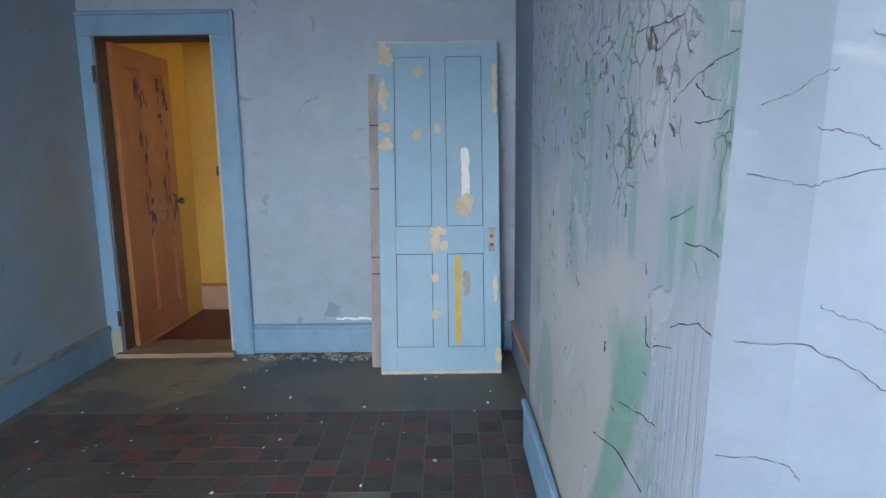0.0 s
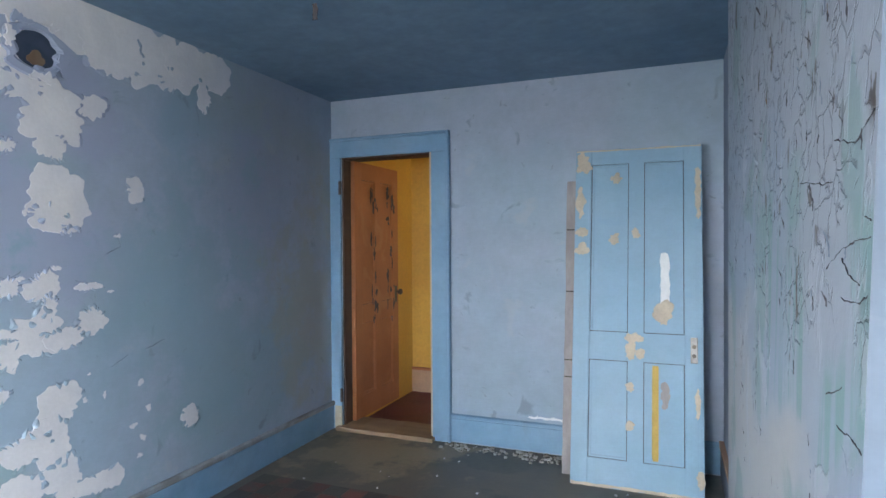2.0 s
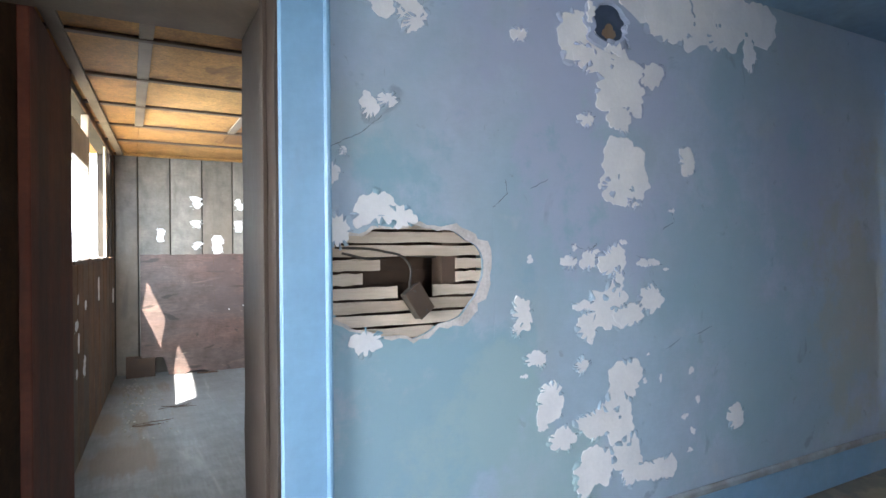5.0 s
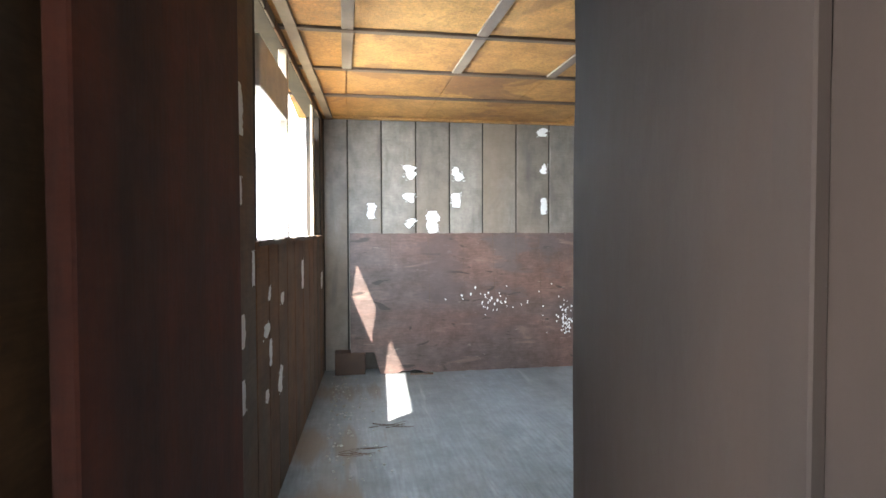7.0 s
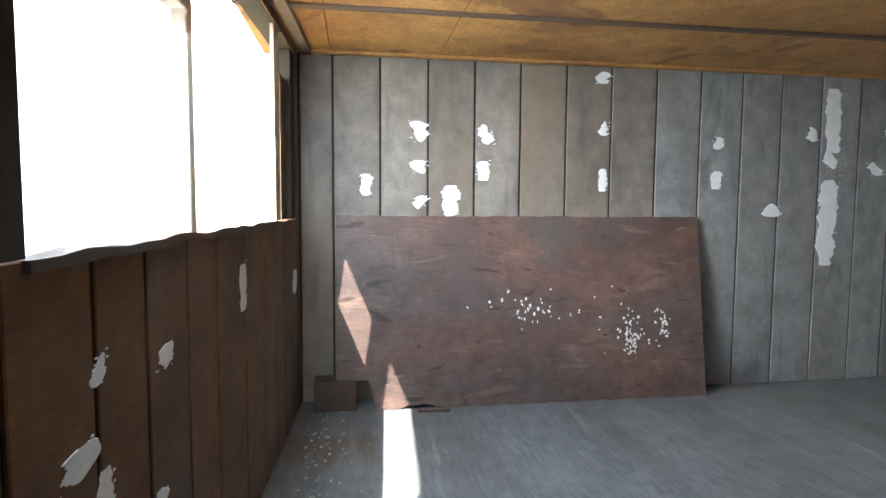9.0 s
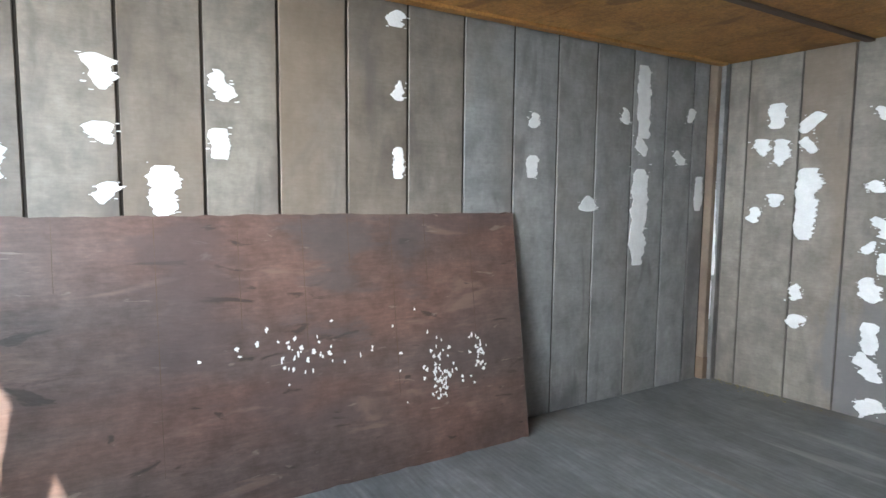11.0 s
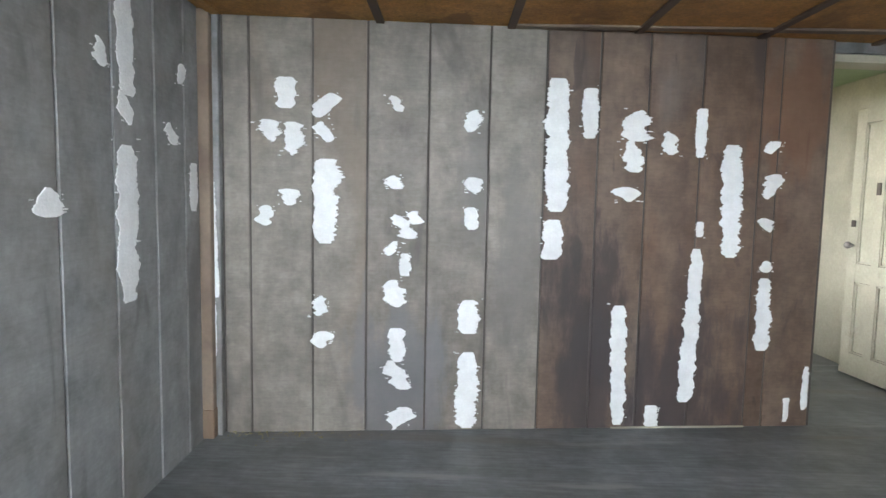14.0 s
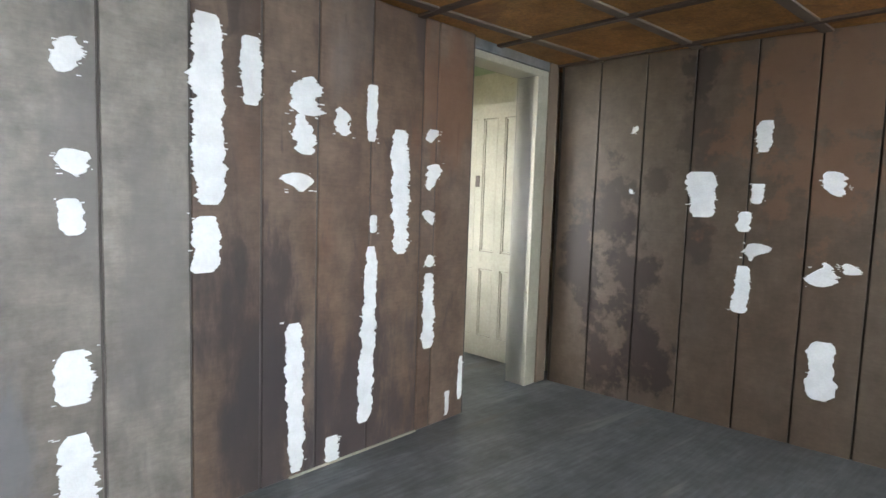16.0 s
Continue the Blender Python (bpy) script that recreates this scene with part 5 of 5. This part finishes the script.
# glowing panels added beyond the window, no real surface
tagged(part("backdrop_west", box(-62, -61.5, -52, 60, -0.5, 40), glow_mat), "added glowing white panel outside the window", "backdrop", kind="structure")
tagged(part("backdrop", box(-62, 50, -52, -51.5, -0.5, 40), glow_mat), "added glowing white panel outside the window", "backdrop", kind="structure")

# ---- leaning plywood sheet ----
ply_len, ply_h, ply_lean = 2.50, 1.235, math.degrees(math.asin(0.19 / 1.235))
ply_m = Matrix.Translation((-4.785, 1.475, 0.0)) @ Matrix.Rotation(radians(90), 4, "Z") @ Matrix.Rotation(radians(-ply_lean), 4, "X")
sheet = thing("plywood_sheet", ply_m, "red-brown plywood sheet leaning on the panelled wall, paint spotted", "plywood")
rnd = random.Random(5)
bm = bmesh.new()
top, bot = [], []
nn = 50
for i in range(nn + 1):
    x = ply_len * i / nn
    top.append((x, ply_h + rnd.uniform(-0.004, 0.004)))
    zb = 0.0 if i % 7 else 0.006
    if x < 0.23:
        zb = 0.19 + rnd.uniform(-0.006, 0.006)
    elif 0.42 < x < 0.62:
        zb = 0.018 + rnd.uniform(0, 0.012)
    elif x < 0.6:
        zb = 0.004
    bot.append((x, zb))
vf = [[bm.verts.new((x, yy, z)) for x, z in row] for yy in (0.0, 0.012) for row in (top, bot)]
for i in range(nn):
    bm.faces.new((vf[0][i], vf[0][i + 1], vf[1][i + 1], vf[1][i]))
    bm.faces.new((vf[2][i], vf[2][i + 1], vf[3][i + 1], vf[3][i]))
    bm.faces.new((vf[0][i], vf[0][i + 1], vf[2][i + 1], vf[2][i]))
    bm.faces.new((vf[1][i], vf[1][i + 1], vf[3][i + 1], vf[3][i]))
for i in (0, nn):
    bm.faces.new((vf[0][i], vf[1][i], vf[3][i], vf[2][i]))
part("board", bm, PLYWOOD, sheet)
for x, low in ((0.36, 0.95), (0.70, 0.2), (1.02, 0.75), (1.30, 0.55), (1.52, 1.0), (1.74, 0.35), (1.93, 0.9), (2.20, 0.6)):
    part("score_line", rough_board(x - 0.0012, x + 0.0012, -0.0006, 0.001, low, ply_h - 0.006, int(x * 100), 0.0008, 16), BATTEN_EDGE, sheet, "faint upright joint")
spots = [(1.28, 0.60, 0.10, 0.06, 26), (1.98, 0.42, 0.08, 0.13, 56), (2.22, 0.48, 0.05, 0.11, 24), (1.05, 0.66, 0.12, 0.05, 5), (1.6, 0.5, 0.8, 0.4, 16)]
k = 0
for cx, cz, sx, sz, count in spots:
    for _ in range(count):
        k += 1
        x, z = cx + rnd.gauss(0, sx * 0.6), cz + rnd.gauss(0, sz * 0.6)
        if 0.25 < x < 2.47 and 0.03 < z < 1.2:
            face_patch(sheet, "paint_spot", x, z, rnd.uniform(0.003, 0.009), rnd.uniform(0.004, 0.012), k, SPACKLE, rag=0.5)

# ---- red-brown door folded back along the south wall ----
rd_m = wall_v.ob.matrix_world @ Matrix.Translation((0.05, s * 0.06, 0.012))
red_door = thing("red_brown_door", rd_m, "plain red-brown wooden door folded back on the wall", "door")
part("leaf", box(0.0, 0.88, 0, s * 0.035, 0, 2.06, 0.004), RED_DOOR, red_door)
part("edge_strip", rough_board(0.88, 0.90, s * 0.002, s * 0.03, 0, 2.06, 44, 0.003, 22), POST_WOOD, red_door, "worn free edge")
part("latch_plate", box(0.898, 0.904, s * 0.008, s * 0.028, 0.95, 1.10), DARK_METAL, red_door)

# ---- doorway in the north wall of the panelled room ----
frame_w = Wall("door_frame_north", (-1.62, 6.135), (-0.62, 6.225), -1, "cream painted door frame set in the panelling")
frame_w.slab(0, H2 + 0.1, 0.14, PANEL, [(0.03, 0.76, 0, 2.13)], front=-0.03)
frame_w.block("casing_side", 0.76, 0.885, -0.17, 0.0, 0, 2.13, WHITE_PAINT, "cream painted side casing", 0.004)
frame_w.block("casing_head", 0.03, 0.885, -0.17, 0.0, 2.13, 2.175, WHITE_PAINT, "cream painted head casing", 0.004)
frame_w.block("side_board", 0.89, 1.0, -0.03, 0.008, 0, H2, POST_WOOD, "brown strip beside the frame", 0.003)
frame_w.block("top_board", 0.0, 1.0, -0.03, 0.0, 2.18, H2, PANEL, "", 0.002)
white_door = panel_door("white_door", 0.76, 2.03, 0.035, [(0.17, 0.72), (0.86, 1.92)], 0.095, 0.07, WHITE_PAINT,
                        Matrix.Translation((-0.62, 7.26, 0.012)) @ Matrix.Rotation(radians(-86), 4, "Z"), "open cream-white panelled door with worn paint", 0.016, 3)
wp = part("lock_plate", box(0.025, 0.07, -0.006, 0.0, 1.14, 1.19, 0.002), DARK_METAL, white_door, "dark bolt lock")
bm = bmesh.new()
bmesh.ops.create_uvsphere(bm, u_segments=16, v_segments=10, radius=0.027, matrix=Matrix.Translation((0.055, -0.045, 1.0)))
bmesh.ops.create_cone(bm, cap_ends=True, segments=12, radius1=0.01, radius2=0.01, depth=0.045, matrix=Matrix.Translation((0.055, -0.022, 1.0)) @ Matrix.Rotation(radians(90), 4, "X"))
part("knob", bm, STEEL, white_door, smooth=True)
face_patch(white_door, "worn_patch", 0.262, 1.45, 0.009, 0.40, 3, CAVITY, y=0.016, rag=0.6, power=4, label="dark worn streak beside the panel")
part("bolt_plate", box(0.245, 0.285, -0.008, 0.0, 1.38, 1.47, 0.002), DARK_METAL, white_door, "small dark bolt plate")
back_e = Wall("wall_back_east", (-0.45, 6.35), (-0.45, 8.0), 1, "cream wall behind the open door")
back_e.slab(0, 2.4, 0.08, WHITE_PAINT)
back_n = Wall("wall_back_north", (-2.6, 7.95), (-0.4, 7.95), -1, "cream wall of the room behind")
back_n.slab(0, 2.4, 0.08, WHITE_PAINT)
back_w = Wall("wall_back_west", (-2.5, 6.2), (-2.5, 8.0), -1, "cream wall with an opening for the added lamp")
back_w.slab(0, 2.4, 0.08, WHITE_PAINT, [(0.5, 1.5, 0.9, 2.1)])
tagged(part("ceiling_back_room", box(-2.6, -0.4, 6.3, 8.0, 2.32, 2.40), GREEN_CEIL), "pale green ceiling behind the door", "ceiling", kind="structure")
tagged(part("floor_back_room", box(-2.6, -0.4, 7.2, 8.0, -0.1, -0.004), GREY_FLOOR), "grey floor of the room behind", "floor", kind="structure")

# ---- lino tiles, crumbs and flakes ----
TS = 0.118
me_r = bpy.data.meshes.new("tile")
bm = box(-TS / 2 + 0.0018, TS / 2 - 0.0018, -TS / 2 + 0.0018, TS / 2 - 0.0018, 0.0, 0.0018, 0.0008)
bm.to_mesh(me_r)
me_b = me_r.copy()
bm.free()
me_r.materials.append(TILE_RED)
me_b.materials.append(TILE_BLACK)
for i in range(21):
    for j in range(14):
        x, y = 0.08 + TS * (i + 0.5), 4.30 - TS * (j + 0.5)
        worn = noise.noise((x * 1.3, y * 1.6, 4.2))
        if worn > 0.42:
            continue
        t = new("tile", me_r if (i + j) % 2 else me_b)
        t.location = (x, y, 0.0)
        t.parent = FLOOR1

crumb_rnd = random.Random(23)


def crumb_field(name, count, spot, label, material, size):
    """Loose crumbs and flakes scattered over the floor."""
    bm = bmesh.new()
    for _ in range(count):
        x, y = spot()
        r = size * crumb_rnd.uniform(0.4, 1.4)
        m = Matrix.Translation((x, y, r * 0.3)) @ Matrix.Rotation(crumb_rnd.uniform(0, 6.28), 4, "Z") @ Matrix.Diagonal((r, r * crumb_rnd.uniform(0.4, 1), r * 0.6, 1))
        bmesh.ops.create_icosphere(bm, subdivisions=1, radius=1, matrix=m)
    return tagged(part(name, bm, material), label, "debris", kind="stuff")


crumb_field("plaster_crumbs", 150, lambda: (crumb_rnd.uniform(0.9, 1.9), 5.17 - abs(crumb_rnd.gauss(0, 0.07))), "plaster crumbs along the foot of the blue wall", DEBRIS, 0.014)
crumb_field("floor_flakes", 50, lambda: (crumb_rnd.uniform(0.3, 2.45), crumb_rnd.uniform(3.3, 4.9)), "pale paint flakes scattered on the lino", PLASTER, 0.008)
crumb_field("corner_litter", 160, lambda: (crumb_rnd.uniform(-4.8, -2.6), 1.32 + abs(crumb_rnd.gauss(0, 0.16))), "dry litter along the dark wall", DEBRIS, 0.009)
crumb_field("wall_foot_litter", 120, lambda: (-4.92 + abs(crumb_rnd.gauss(0, 0.35)), 5.84 - abs(crumb_rnd.gauss(0, 0.06))), "litter in the corner of the panelled room", SOIL, 0.006)
block = thing("dark_block", Matrix.Translation((-4.86, 1.36, 0)), "dark wooden block in the corner behind the sheet", "block")
part("body", box(-0.1, 0.06, -0.02, 0.24, 0, 0.19, 0.005), CAVITY, block)


def twig_heap(x, y, seed, label):
    """A few thin dry twigs lying across one another."""
    rnd = random.Random(seed)
    heap = thing("twigs", Matrix.Translation((x, y, 0)), label, "twig")
    for k in range(7):
        cv = bpy.data.curves.new("twig", "CURVE")
        cv.dimensions, cv.bevel_depth, cv.bevel_resolution = "3D", rnd.uniform(0.0018, 0.0035), 1
        sp_ = cv.splines.new("POLY")
        sp_.points.add(4)
        ang_ = rnd.uniform(-0.5, 0.7) + 1.4
        px_, py_ = rnd.uniform(-0.06, 0.06), rnd.uniform(-0.08, 0.08)
        for q, pt in enumerate(sp_.points):
            pt.co = (px_, py_, 0.004 + 0.002 * k, 1)
            pt.radius = 1.1 - 0.15 * q
            px_ += 0.035 * math.cos(ang_)
            py_ += 0.035 * math.sin(ang_)
            ang_ += rnd.uniform(-0.35, 0.35)
        cv.materials.append(CAVITY)
        ob = new("twig", cv)
        ob.parent = heap
    return heap


twig_heap(-3.42, 1.64, 3, "small heap of dry twigs on the grey floor")
twig_heap(-3.0, 1.45, 8, "dry twigs lying along the dark wall")
splinter = thing("splinter", Matrix.Translation((-4.72, 2.08, 0)) @ Matrix.Rotation(radians(86), 4, "Z"), "dark splintered strip of wood at the foot of the sheet", "splinter")
part("strip", rough_board(-0.10, 0.10, -0.012, 0.012, 0.0, 0.014, 71, 0.004, 12, axis=0), CAVITY, splinter)
